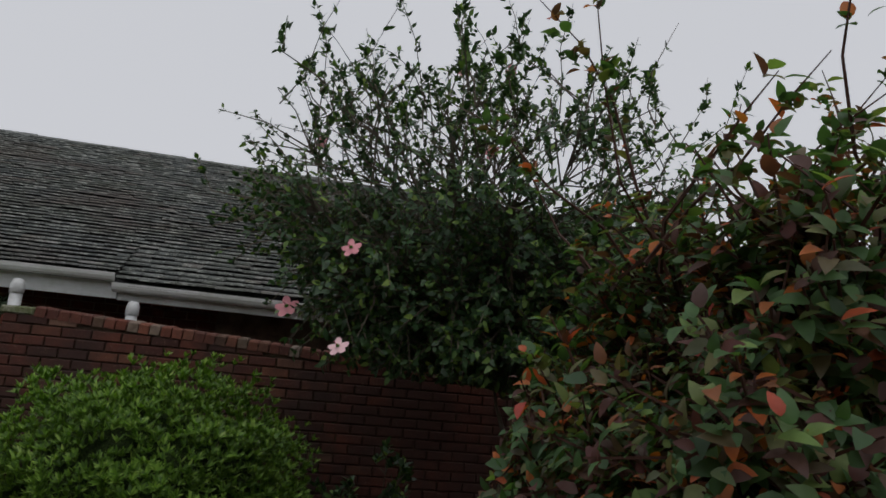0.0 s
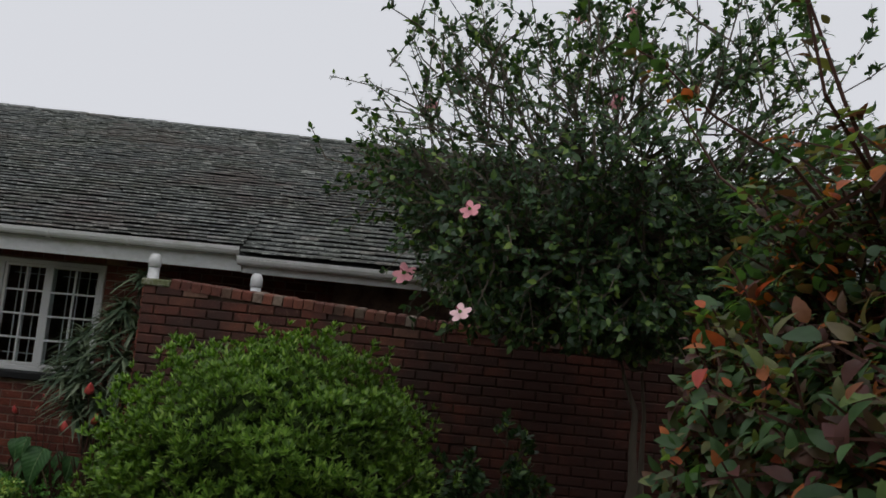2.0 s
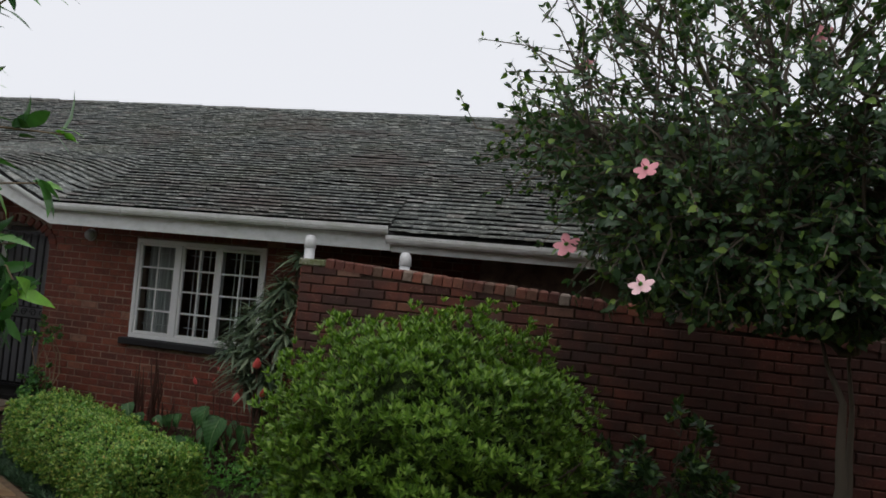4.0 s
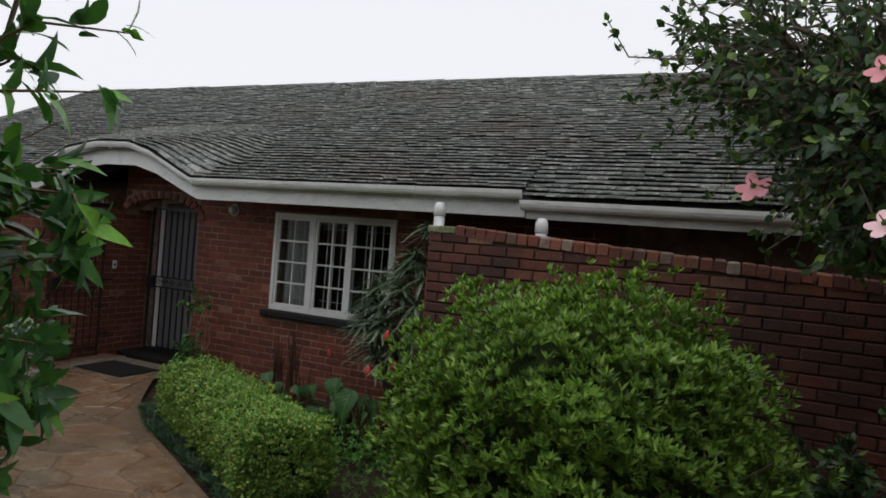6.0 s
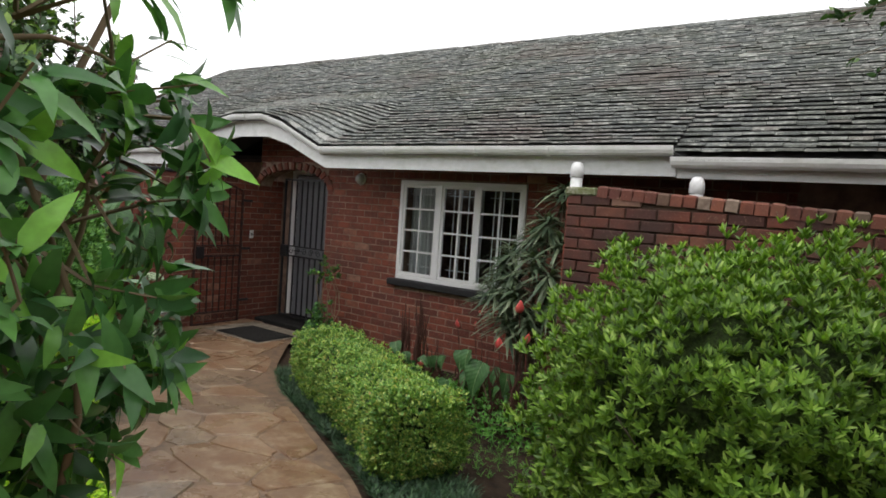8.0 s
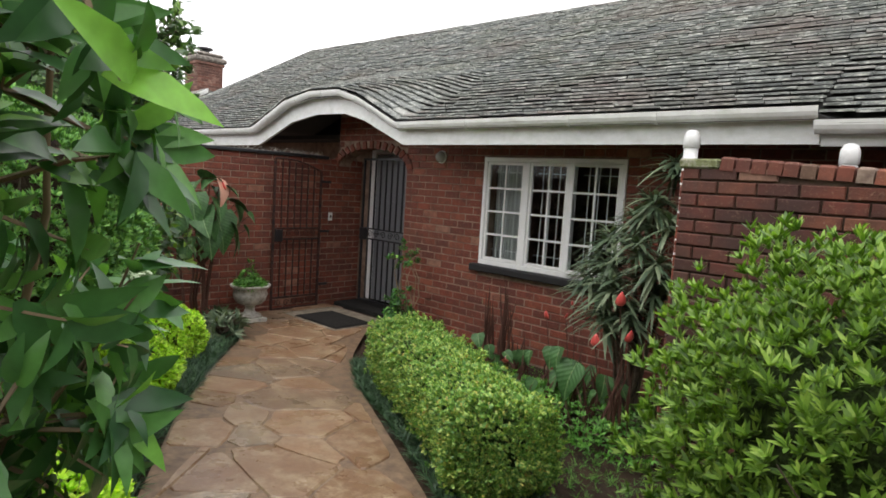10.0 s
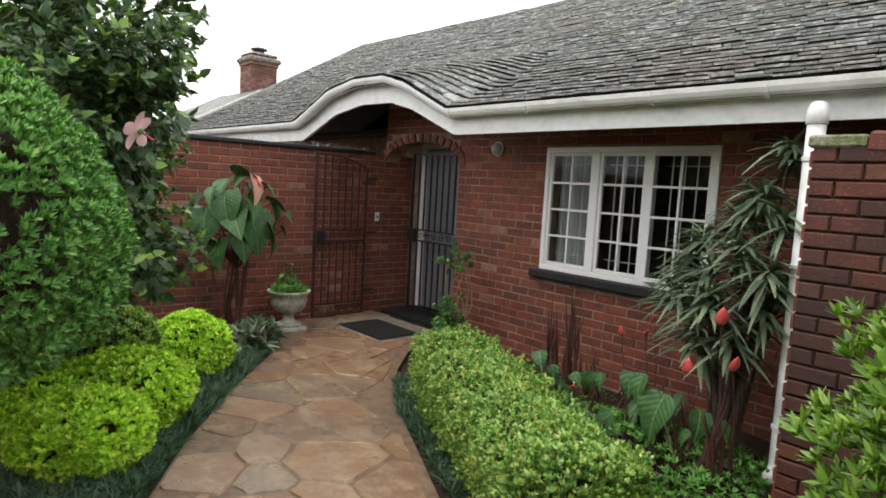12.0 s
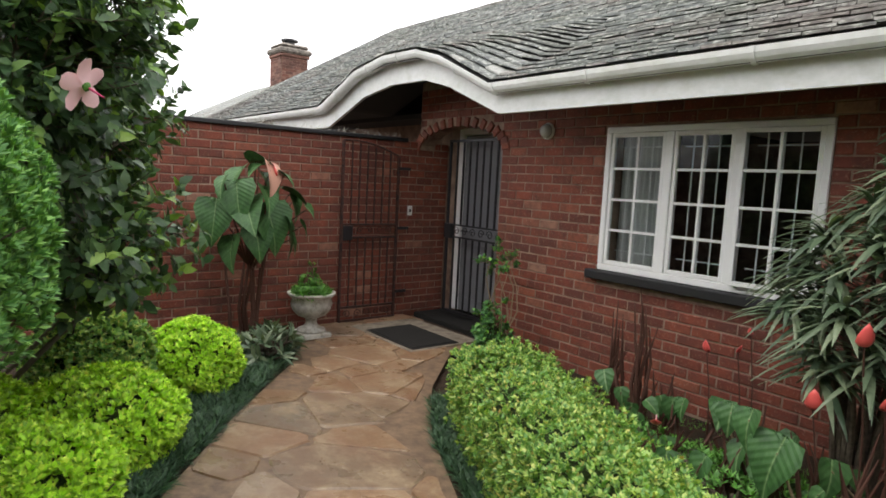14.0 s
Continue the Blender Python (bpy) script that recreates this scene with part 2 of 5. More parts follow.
LEAF_CROTON = leaf_material("copperleaf", [(0.0, (0.05164, 0.1033, 0.0459)), (0.45, (0.1033, 0.2065, 0.06885)), (0.54, (0.11, 0.06, 0.05)), (0.68, (0.15, 0.05, 0.045)), (0.78, (0.2295, 0.3672, 0.1033)), (0.9, (0.17, 0.1, 0.07)), (0.97, (0.6885, 0.1951, 0.0459)), (1.0, (0.5737, 0.0918, 0.06885))], 0.5, 0.35)
LEAF_BROAD = leaf_material("broad_leaf", [(0.0, (0.0378, 0.108, 0.0405)), (0.5, (0.0729, 0.2025, 0.06075)), (0.85, (0.135, 0.3375, 0.081)), (1.0, (0.297, 0.648, 0.0945))], 0.33, 0.22)
LEAF_CONE = leaf_material("conifer_leaf", [(0.0, (0.07969, 0.2199, 0.06321)), (0.5, (0.1594, 0.3665, 0.09935)), (1.0, (0.3187, 0.5865, 0.1445))], 0.55, 0.15)
LEAF_DRAC = leaf_material("dracaena_leaf", [(0.0, (0.05156, 0.08765, 0.05156)), (0.5, (0.1031, 0.1495, 0.08765)), (1.0, (0.2269, 0.2785, 0.1752))], 0.4, 0.15)
LEAF_GRASS = leaf_material("mondo_grass", [(0.0, (0.018, 0.05, 0.024)), (0.6, (0.04, 0.1, 0.045)), (1.0, (0.1, 0.19, 0.085))], 0.5, 0.1)
LEAF_FERN = leaf_material("fern_leaf", [(0.0, (0.052, 0.156, 0.026)), (0.6, (0.104, 0.286, 0.0455)), (1.0, (0.182, 0.416, 0.078))], 0.5, 0.25)
# dark mottled green fill: the shade between the leaves is in its colour
MAT_INNER_SHADE = material("shrub_inner_shade", (0.03, 0.05, 0.015), 0.9, 0.2)
base(MAT_INNER_SHADE, ramp(MAT_INNER_SHADE, noise_out(MAT_INNER_SHADE, 60, 4, 0.7, "World"), [(0.35, (0.015, 0.02, 0.008)), (0.6, (0.05, 0.085, 0.02)), (0.8, (0.12, 0.17, 0.04))]))
bump(MAT_INNER_SHADE, noise_out(MAT_INNER_SHADE, 60, 4, 0.7, "World"), 1.0, 0.03)
MAT_PINK = material("pink_petal", (0.8, 0.32, 0.36), 0.5)
MAT_PALEPINK = material("pale_pink_petal", (0.85, 0.55, 0.57), 0.5)
MAT_RED = material("red_spathe", (0.72, 0.11, 0.1), 0.3)
MAT_MAGENTA = material("magenta_centre", (0.5, 0.03, 0.12), 0.5)
MAT_YELLOWLEAF = material("fallen_yellow_leaf", (0.75, 0.5, 0.05), 0.5)

# ---- building helpers ----
PI2 = 2 * math.pi
rng = np.random.default_rng(7)


def mesh_of(name, verts, faces, mats, smooth=False):
    me = bpy.data.meshes.new(name)
    me.from_pydata([tuple(v) for v in verts], [], [tuple(f) for f in faces])
    for m in mats if isinstance(mats, (list, tuple)) else [mats]:
        me.materials.append(m)
    if smooth:
        me.polygons.foreach_set("use_smooth", [True] * len(me.polygons))
    me.update()
    return me


def part(name, bm, mat, parent=None, label="", smooth=False):
    me = bpy.data.meshes.new(name)
    bm.to_mesh(me)
    bm.free()
    me.materials.append(mat)
    if smooth:
        me.polygons.foreach_set("use_smooth", [True] * len(me.polygons))
    ob = new(name, me)
    if parent:
        ob.parent = parent
    if label:
        ob["label"] = label
    return ob


def thing(name, label, category, at=(0, 0, 0), group=""):
    ob = new(name)
    ob.location = at
    return tagged(ob, label, category, group)


def add_box(bm, lo, hi, bevel=0.0):
    lo, hi = Vector(lo), Vector(hi)
    r = bmesh.ops.create_cube(bm, size=1.0)
    for v in r["verts"]:
        v.co = Vector([(lo[i] + hi[i]) / 2 + v.co[i] * (hi[i] - lo[i]) for i in range(3)])
    if bevel:
        es = {e for v in r["verts"] for e in v.link_edges}
        bmesh.ops.bevel(bm, geom=list(es), offset=bevel, segments=1, affect="EDGES", profile=0.7)
    return bm


def box(lo, hi, bevel=0.0):
    return add_box(bmesh.new(), lo, hi, bevel)


def lathe(profile, n=20):
    """A turned shape round z from (radius, height) pairs."""
    bm = bmesh.new()
    rings = [[bm.verts.new((r * math.cos(PI2 * i / n), r * math.sin(PI2 * i / n), z)) for i in range(n)] for r, z in profile]
    for a, b in zip(rings, rings[1:]):
        for i in range(n):
            bm.faces.new((a[i], a[(i + 1) % n], b[(i + 1) % n], b[i]))
    bm.faces.new(rings[0][::-1])
    bm.faces.new(rings[-1])
    return bm


def tube_arrays(points, radii, n=6):
    """Vertices and faces of a tube along points."""
    P = [Vector(p) for p in points]
    V, F = [], []
    ref = Vector((0.31, 0.17, 0.93))
    for i, p in enumerate(P):
        d = (P[min(i + 1, len(P) - 1)] - P[max(i - 1, 0)]).normalized()
        a = d.cross(ref)
        if a.length < 0.05:
            a = d.cross(Vector((1, 0, 0)))
        a.normalize()
        b = d.cross(a)
        for k in range(n):
            t = PI2 * k / n
            V.append(p + radii[i] * (a * math.cos(t) + b * math.sin(t)))
    for i in range(len(P) - 1):
        for k in range(n):
            F.append((i * n + k, i * n + (k + 1) % n, (i + 1) * n + (k + 1) % n, (i + 1) * n + k))
    F.append(tuple(range(n))[::-1])
    F.append(tuple((len(P) - 1) * n + k for k in range(n)))
    return V, F


def tube(points, radius, n=8):
    r = radius if isinstance(radius, (list, tuple)) else [radius] * len(points)
    V, F = tube_arrays(points, r, n)
    bm = bmesh.new()
    vs = [bm.verts.new(v) for v in V]
    for f in F:
        bm.faces.new([vs[i] for i in f])
    return bm


def prism(poly, axis, lo, hi):
    """A 2D outline pushed along an axis: outline is (x, z) for axis y, (y, z) for axis x, (x, y) for axis z."""
    bm = bmesh.new()
    put = {"y": lambda p, d: (p[0], d, p[1]), "x": lambda p, d: (d, p[0], p[1]), "z": lambda p, d: (p[0], p[1], d)}[axis]
    a = [bm.verts.new(put(p, lo)) for p in poly]
    b = [bm.verts.new(put(p, hi)) for p in poly]
    n = len(poly)
    for i in range(n):
        bm.faces.new((a[i], a[(i + 1) % n], b[(i + 1) % n], b[i]))
    bm.faces.new(a[::-1])
    bm.faces.new(b)
    bmesh.ops.recalc_face_normals(bm, faces=bm.faces)
    return bm


# ---- foliage helpers ----
def leaf_shape(length, width, fold=0.15, curl=0.2, kind="oval"):
    """A leaf along +x with its face up, in four or eight faces."""
    if kind == "oval":
        xs, ws = [0, 0.3, 0.65, 1.0], [0.06, 0.95, 0.75, 0.0]
    elif kind == "long":
        xs, ws = [0, 0.2, 0.5, 0.8, 1.0], [0.35, 0.9, 1.0, 0.55, 0.0]
    elif kind == "round":
        xs, ws = [0, 0.12, 0.35, 0.65, 0.88, 1.0], [0.12, 0.62, 1.0, 0.82, 0.38, 0.0]
    elif kind == "petal":
        xs, ws = [0, 0.25, 0.55, 0.82, 1.0], [0.15, 0.6, 1.0, 0.95, 0.45]
    elif kind == "heart":
        xs, ws = [-0.12, 0.12, 0.4, 0.75, 1.0], [0.5, 1.0, 0.9, 0.45, 0.0]
    else:
        xs, ws = [0, 0.25, 0.6, 1.0], [0.2, 0.7, 1.0, 0.1]
    V, F = [], []
    for x, w in zip(xs, ws):
        z = -curl * length * x * x
        V += [(x * length, -w * width / 2, z + fold * w * width / 2), (x * length, 0, z), (x * length, w * width / 2, z + fold * w * width / 2)]
    for i in range(len(xs) - 1):
        a = 3 * i
        F += [(a, a + 3, a + 4, a + 1), (a + 1, a + 4, a + 5, a + 2)]
    return np.array(V, float), np.array(F, int)


def scatter(name, shape, pos, along, up, scale, mat, parent=None, label="", kind=""):
    """One mesh of many leaves: each at pos, pointing along, its face to up."""
    V, F = shape
    x = along / np.maximum(np.linalg.norm(along, axis=1, keepdims=True), 1e-6)
    y = np.cross(up, x)
    y /= np.maximum(np.linalg.norm(y, axis=1, keepdims=True), 1e-6)
    z = np.cross(x, y)
    W = pos[:, None, :] + scale[:, None, None] * (V[None, :, 0:1] * x[:, None, :] + V[None, :, 1:2] * y[:, None, :] + V[None, :, 2:3] * z[:, None, :])
    n, k = len(pos), len(V)
    W = W.reshape(-1, 3)
    FF = (F[None] + (np.arange(n) * k)[:, None, None]).reshape(-1, 4)
    me = bpy.data.meshes.new(name)
    me.vertices.add(len(W))
    me.vertices.foreach_set("co", W.ravel())
    me.loops.add(FF.size)
    me.loops.foreach_set("vertex_index", FF.ravel().astype(np.int32))
    me.polygons.add(len(FF))
    me.polygons.foreach_set("loop_start", np.arange(0, FF.size, 4, dtype=np.int32))
    me.polygons.foreach_set("loop_total", np.full(len(FF), 4, dtype=np.int32))
    me.polygons.foreach_set("use_smooth", np.ones(len(FF), dtype=bool))
    me.materials.append(mat)
    me.update(calc_edges=True)
    me.validate()
    ob = new(name, me)
    ob.parent = parent
    tagged(ob, label, kind=kind)
    return ob


def unit(n):
    d = rng.normal(size=(n, 3))
    return d / np.linalg.norm(d, axis=1, keepdims=True)


def lumpy(d, seed, amount, freq=2.0):
    """A smooth uneven factor near 1 for each direction."""
    r = np.random.default_rng(seed)
    out = np.zeros(len(d))
    for i in range(5):
        k = r.normal(size=3) * freq * (1 + 0.5 * i)
        out += np.sin(d @ k + r.uniform(0, 6)) / (1 + 0.5 * i)
    return 1 + amount * out / 2.2


def rosettes(centres, axes, per, spread, jitter=0.25):
    """Leaves fanned round twig tips. Returns pos, along, up."""
    n = len(centres)
    c, a = np.repeat(centres, per, 0), np.repeat(axes, per, 0)
    r = unit(n * per)
    side = r - a * np.sum(r * a, axis=1, keepdims=True)
    side /= np.maximum(np.linalg.norm(side, axis=1, keepdims=True), 1e-6)
    s = rng.uniform(spread * 0.4, spread * 1.4, size=(n * per, 1))
    along = a + side * s + jitter * unit(n * per) * 0.5
    up = a - side * 0.6 + 0.3 * unit(n * per)
    return c, along, up


def limbs_of(start, tips, radius, mat, parent, seed):
    """Every limb of a shrub as a part of its own."""
    for i, tip in enumerate(tips):
        branch_web("limb", start, [tip], radius, mat, parent, seed * 100 + i, 6)


def branch_web(name, start, tips, radius, mat, parent, seed=1, n=5, sag=0.0):
    """Bent branches from a trunk foot to the tips, thinning outward."""
    r = np.random.default_rng(seed)
    V, F = [], []
    for tip in tips:
        s, t = Vector(start), Vector(tip)
        k = max(4, int((t - s).length / 0.22))
        pts = []
        bend = Vector(r.normal(size=3)) * 0.12 * (t - s).length
        for i in range(k + 1):
            u = i / k
            p = s.lerp(t, u) + bend * math.sin(math.pi * u) + Vector(r.normal(size=3)) * 0.018
            p.z -= sag * math.sin(math.pi * u)
            pts.append(p)
        v, f = tube_arrays(pts, [radius * (1 - 0.85 * i / k) for i in range(k + 1)], n)
        o = len(V)
        V += v
        F += [tuple(j + o for j in q) for q in f]
    ob = new(name, mesh_of(name, V, F, mat, True))
    ob.parent = parent
    return ob


def mound(name, label, category, at, size, mat, shape, tips, per, spread, seed, amount=0.1, freq=2.0, power=2.0, group="", leaf=(0.8, 1.2), inner=0.25, box_power=2.0, up_bias=0.5, zmin=-0.15):
    """A dense shrub: rosettes of leaves over an uneven mound, with twigs inside."""
    t = thing(name, label, category, at, group)
    d = unit(int(tips * 1.6))
    d = d[d[:, 2] > zmin][:tips]
    rad = lumpy(d, seed, amount, freq)
    e = (np.abs(d) ** box_power).sum(axis=1) ** (-1 / box_power)
    depth = 1 - inner * rng.random(len(d)) ** 2
    c = d * (rad * e * depth)[:, None] * np.array(size)
    axes = d / np.array(size)
    axes /= np.linalg.norm(axes, axis=1, keepdims=True)
    axes = axes + np.array([0, 0, up_bias]) + 0.35 * unit(len(d))
    axes /= np.linalg.norm(axes, axis=1, keepdims=True)
    pos, along, up = rosettes(c, axes, per, spread)
    scatter("foliage", shape, pos, along, up, rng.uniform(*leaf, size=len(pos)), mat, t, kind="stuff")
    pick = c[rng.permutation(len(c))[: max(24, min(90, len(c) // 20))]]
    branch_web("twig_tangle", (0, 0, zmin * size[2] - 0.05), [tuple(p * 0.97) for p in pick], 0.018, MAT_BARK, t, seed)["kind"] = "stuff"
    return t


def core(parent, size, z=0.0, mat=None, seed=0):
    """A solid dark blob inside a dense shrub; its colour stands for the inner shade."""
    bm = bmesh.new()
    bmesh.ops.create_icosphere(bm, subdivisions=3, radius=1.0)
    for v in bm.verts:
        f = float(lumpy(np.array([v.co]), seed, 0.12, 3.0)[0])
        v.co = Vector((v.co.x * size[0] * f, v.co.y * size[1] * f, v.co.z * size[2] * f + z))
    return part("shade_core", bm, mat or MAT_SOIL, parent)


# ---- ground ----
def ground_z(x, y):
    """The garden falls gently towards the house."""
    return 0.015 + 0.08 * min(max(7.3 - y, 0.0), 8.0)


def ground():
    xs = [-400, -120, -40, -20] + [-14 + 0.5 * i for i in range(45)] + [14, 30, 120, 400]
    ys = [-400, -120, -40, -12, -6] + [-3 + 0.4 * i for i in range(30)] + [12, 16, 30, 120, 400]
    V = [(x, y, ground_z(x, y) + (0.02 * math.sin(3.1 * x + 1.7 * y) if abs(x) < 20 and abs(y) < 12 else 0) - 0.04) for y in ys for x in xs]
    n = len(xs)
    F = [(j * n + i, j * n + i + 1, (j + 1) * n + i + 1, (j + 1) * n + i) for j in range(len(ys) - 1) for i in range(n - 1)]
    return tagged(new("ground", mesh_of("ground", V, F, MAT_SOIL, True)), "dark moist brown garden soil with sparse moss", "ground", kind="structure")


ground()

# ---- house ----
WALL_Y, FASCIA_Y, GARDEN_X, SIDE_Y = 9.12, 8.34, -8.9, 7.68
WIN = (-6.06, -4.26, 1.0, 2.25)


def structure(name, bm, mat, label):
    return tagged(part(name, bm, mat), label, "wall" if "wall" in name else "", kind="structure")


# cores of the walls, with the bricks laid on their faces further down
bm = bmesh.new()
add_box(bm, (-7.4, WALL_Y + 0.012, -0.3), (WIN[0], WALL_Y + 0.24, 2.6))
add_box(bm, (WIN[0], WALL_Y + 0.012, -0.3), (WIN[1], WALL_Y + 0.24, WIN[2]))
add_box(bm, (WIN[0], WALL_Y + 0.012, WIN[3]), (WIN[1], WALL_Y + 0.24, 2.6))
add_box(bm, (WIN[1], WALL_Y + 0.012, -0.3), (7.0, WALL_Y + 0.24, 2.6))
wall_front = structure("wall_front", bm, MAT_MORTAR, "red brick house front wall under the white eaves")

arch_pts = [(-7.38, 2.08)] + [(-8.14 + 0.76 * math.cos(math.pi * i / 14), 2.08 + 0.27 * math.sin(math.pi * i / 14)) for i in range(1, 14)] + [(-8.92, 2.08)]
bm = prism([(-7.4, 2.9), (-8.888, 2.9)] + [(-8.888, 2.08)] + arch_pts[::-1][1:], "y", WALL_Y + 0.012, WALL_Y + 0.24)
wall_arch = structure("wall_arch", bm, MAT_MORTAR, "brick arch over the recessed front door")
wall_reveal = structure("wall_reveal", box((-7.4, WALL_Y + 0.24, -0.3), (-7.2, 9.9, 2.9)), MAT_MORTAR, "plain brick side of the door recess")
wall_back = structure("wall_back", box((-14.9, 15.2, -0.3), (7.0, 15.4, 2.6)), MAT_MORTAR, "plain rear wall of the house")
structure("wall_end", box((-14.9, 9.2, -0.3), (-14.7, 15.2, 2.6)), MAT_MORTAR, "plain end wall of the house")
structure("wall_recess", box((-14.7, 9.86, -0.3), (-8.8, 10.0, 2.6)), MAT_MORTAR, "plain wall beside the door recess")
wall_garden = structure("wall_garden", box((GARDEN_X - 0.22, 1.0, -0.3), (GARDEN_X - 0.012, 9.85, 2.16)), MAT_MORTAR, "tall red brick garden wall beside the front door")
wall_side = structure("wall_side", prism([(-3.118, -0.3), (-3.118, 2.1), (-1.0, 1.98), (5.0, 1.86), (5.0, -0.3)], "y", SIDE_Y + 0.012, SIDE_Y + 0.25), MAT_MORTAR_OLD, "free-standing red brick wall stub beside the house")
# two added walls out of view that only hold back sky light
structure("wall_shade_side", box((3.5, -3.0, -0.3), (3.75, 7.6, 3.1)), MAT_MORTAR, "plain tall wall behind the coppery bush, added to block sky light")
structure("wall_shade_rear", box((-9.1, -1.6, -0.3), (3.5, -1.35, 4.3)), MAT_MORTAR, "plain tall wall out of view behind the path, added to block sky light")
structure("floor", box((-7.2, 9.4, -0.1), (7.0, 15.2, 0.1)), MAT_DARK, "dark floor indoors")
# added sheet, its near-black colour stands for the shade in the recess
structure("soffit_porch", box((-14.6, 9.303, 2.5), (-8.9, 9.857, 2.56)), MAT_UNDER, "near-black ceiling sheet over the entrance recess, coloured as shade")
structure("ceiling", box((-7.15, 9.4, 2.62), (7.0, 15.2, 2.68)), MAT_CURTAIN, "plain white ceiling indoors")
structure("mat_well", box((-8.62, 8.08, -0.1), (-7.42, 8.97, 0.032), 0.004), MAT_WELL, "pale worn cement surround of the doormat")
structure("door_step", box((-8.88, 9.14, -0.1), (-7.42, 9.82, 0.045), 0.01), MAT_MAT, "worn grey stone step at the front door")

# ---- roof ----
EAVE_X = [(-30, 0.0), (-9.85, 0.0), (-8.95, 0.36), (-8.35, 0.44), (-7.75, 0.43), (-7.35, 0.34), (-6.62, 0.0), (30, 0.0)]


def swoop(x):
    for (a, u), (b, v) in zip(EAVE_X, EAVE_X[1:]):
        if x <= b:
            return u + (v - u) * (x - a) / (b - a)
    return 0.0


RIDGE_Y, STEP_X, END_X, APEX_X = 11.85, -2.48, -15.1, -13.72
HIP = (RIDGE_Y - 8.24) / (APEX_X - END_X)


def ridge_z(x):
    return 4.77 - 0.013 * (x + 13.7)


def roof_z(x, y):
    """The roof's surface: two slopes, a hip at the far end, and the swept eyebrow over the door."""
    e = 2.56 if x < STEP_X else 2.56 - 0.07 * max(0.0, 1 - (y - 8.24) / 0.7)
    p = (ridge_z(x) - e) / (RIDGE_Y - 8.24)
    v = y - 8.24
    plane = e + p * min(v, 2 * RIDGE_Y - 8.24 - y, (x - END_X) * HIP)
    wide = 1 + 0.8 * max(v, 0)
    return max(plane, e + swoop(-8.2 + (x + 8.2) / wide) * (1 - 0.1 * v) + 0.36 * v) if v < 1.8 else plane


ys = [8.22 + 0.1 * i for i in range(74)]
xs = [END_X + 0.15 * i for i in range(148)]
V = [(x, y, roof_z(x, y) - 0.035) for y in ys for x in xs]
n = len(xs)
F = [(j * n + i, j * n + i + 1, (j + 1) * n + i + 1, (j + 1) * n + i) for j in range(len(ys) - 1) for i in range(n - 1)]
roof = tagged(new("roof", mesh_of("roof", V, F, MAT_UNDER)), "mossy grey slate roof with a swept eyebrow over the door", "roof", kind="structure")
sol = roof.modifiers.new("thick", "SOLIDIFY")
sol.thickness, sol.offset = 0.05, -1


def ribbon(name, low_high, y0, y1, mat, label):
    """A board that follows the eaves: (x, low, high) stations."""
    bm = bmesh.new()
    rows = [[bm.verts.new(p) for p in ((x, y0, lo), (x, y0, hi), (x, y1, hi), (x, y1, lo))] for x, lo, hi in low_high]
    for a, b in zip(rows, rows[1:]):
        for i in range(4):
            bm.faces.new((a[i], a[(i + 1) % 4], b[(i + 1) % 4], b[i]))
    bm.faces.new(rows[0][::-1])
    bm.faces.new(rows[-1])
    bmesh.ops.recalc_face_normals(bm, faces=bm.faces)
    return tagged(part(name, bm, mat), label, "fascia", kind="structure")


LEFT = [(END_X, 0.0), (-9.85, 0.0), (-9.75, 0.02), (-8.95, 0.31), (-8.35, 0.4), (-7.75, 0.39), (-7.35, 0.29), (-6.64, 0.0), (STEP_X, 0.0)]
ribbon("fascia_1", [(x, 2.32 + h, 2.54 + h * 1.08) for x, h in LEFT], 8.34, 8.38, MAT_WHITE, "white painted fascia board following the arched eaves")
ribbon("fascia_2", [(STEP_X + 0.003, 2.31, 2.46), (7.0, 2.26, 2.41)], 8.36, 8.4, MAT_WHITE, "white painted fascia board, lower stretch")
# shade of the eaves is put into the soffit's near-black colour
ribbon("soffit", [(x, 2.56 + h * 1.02, 2.6 + h * 1.02) for x, h in LEFT + [(7.0, 0.0)]], 8.38, 9.3, MAT_UNDER, "underside of the eaves, near-black to carry their shade")


def gutter(name, stations, y, label):
    """An open half-round gutter along the eaves."""
    prof = [(math.cos(a), math.sin(a)) for a in [math.pi + math.pi * i / 8 for i in range(9)]]
    inner = [(0.9 * c, 0.88 * s + 0.02) for c, s in prof[::-1]]
    ring = [(0.068 * c, 0.088 * s) for c, s in prof] + [(0.068 * c, 0.088 * s) for c, s in inner]
    bm = bmesh.new()
    rows = [[bm.verts.new((x, y + dy, z + dz)) for dy, dz in ring] for x, z in stations]
    k = len(ring)
    for a, b in zip(rows, rows[1:]):
        for i in range(k):
            bm.faces.new((a[i], a[(i + 1) % k], b[(i + 1) % k], b[i]))
    bm.faces.new(rows[0][::-1])
    bm.faces.new(rows[-1])
    bmesh.ops.recalc_face_normals(bm, faces=bm.faces)
    t = thing(name, label, "gutter")
    part("trough", bm, MAT_WHITE, t)
    return t


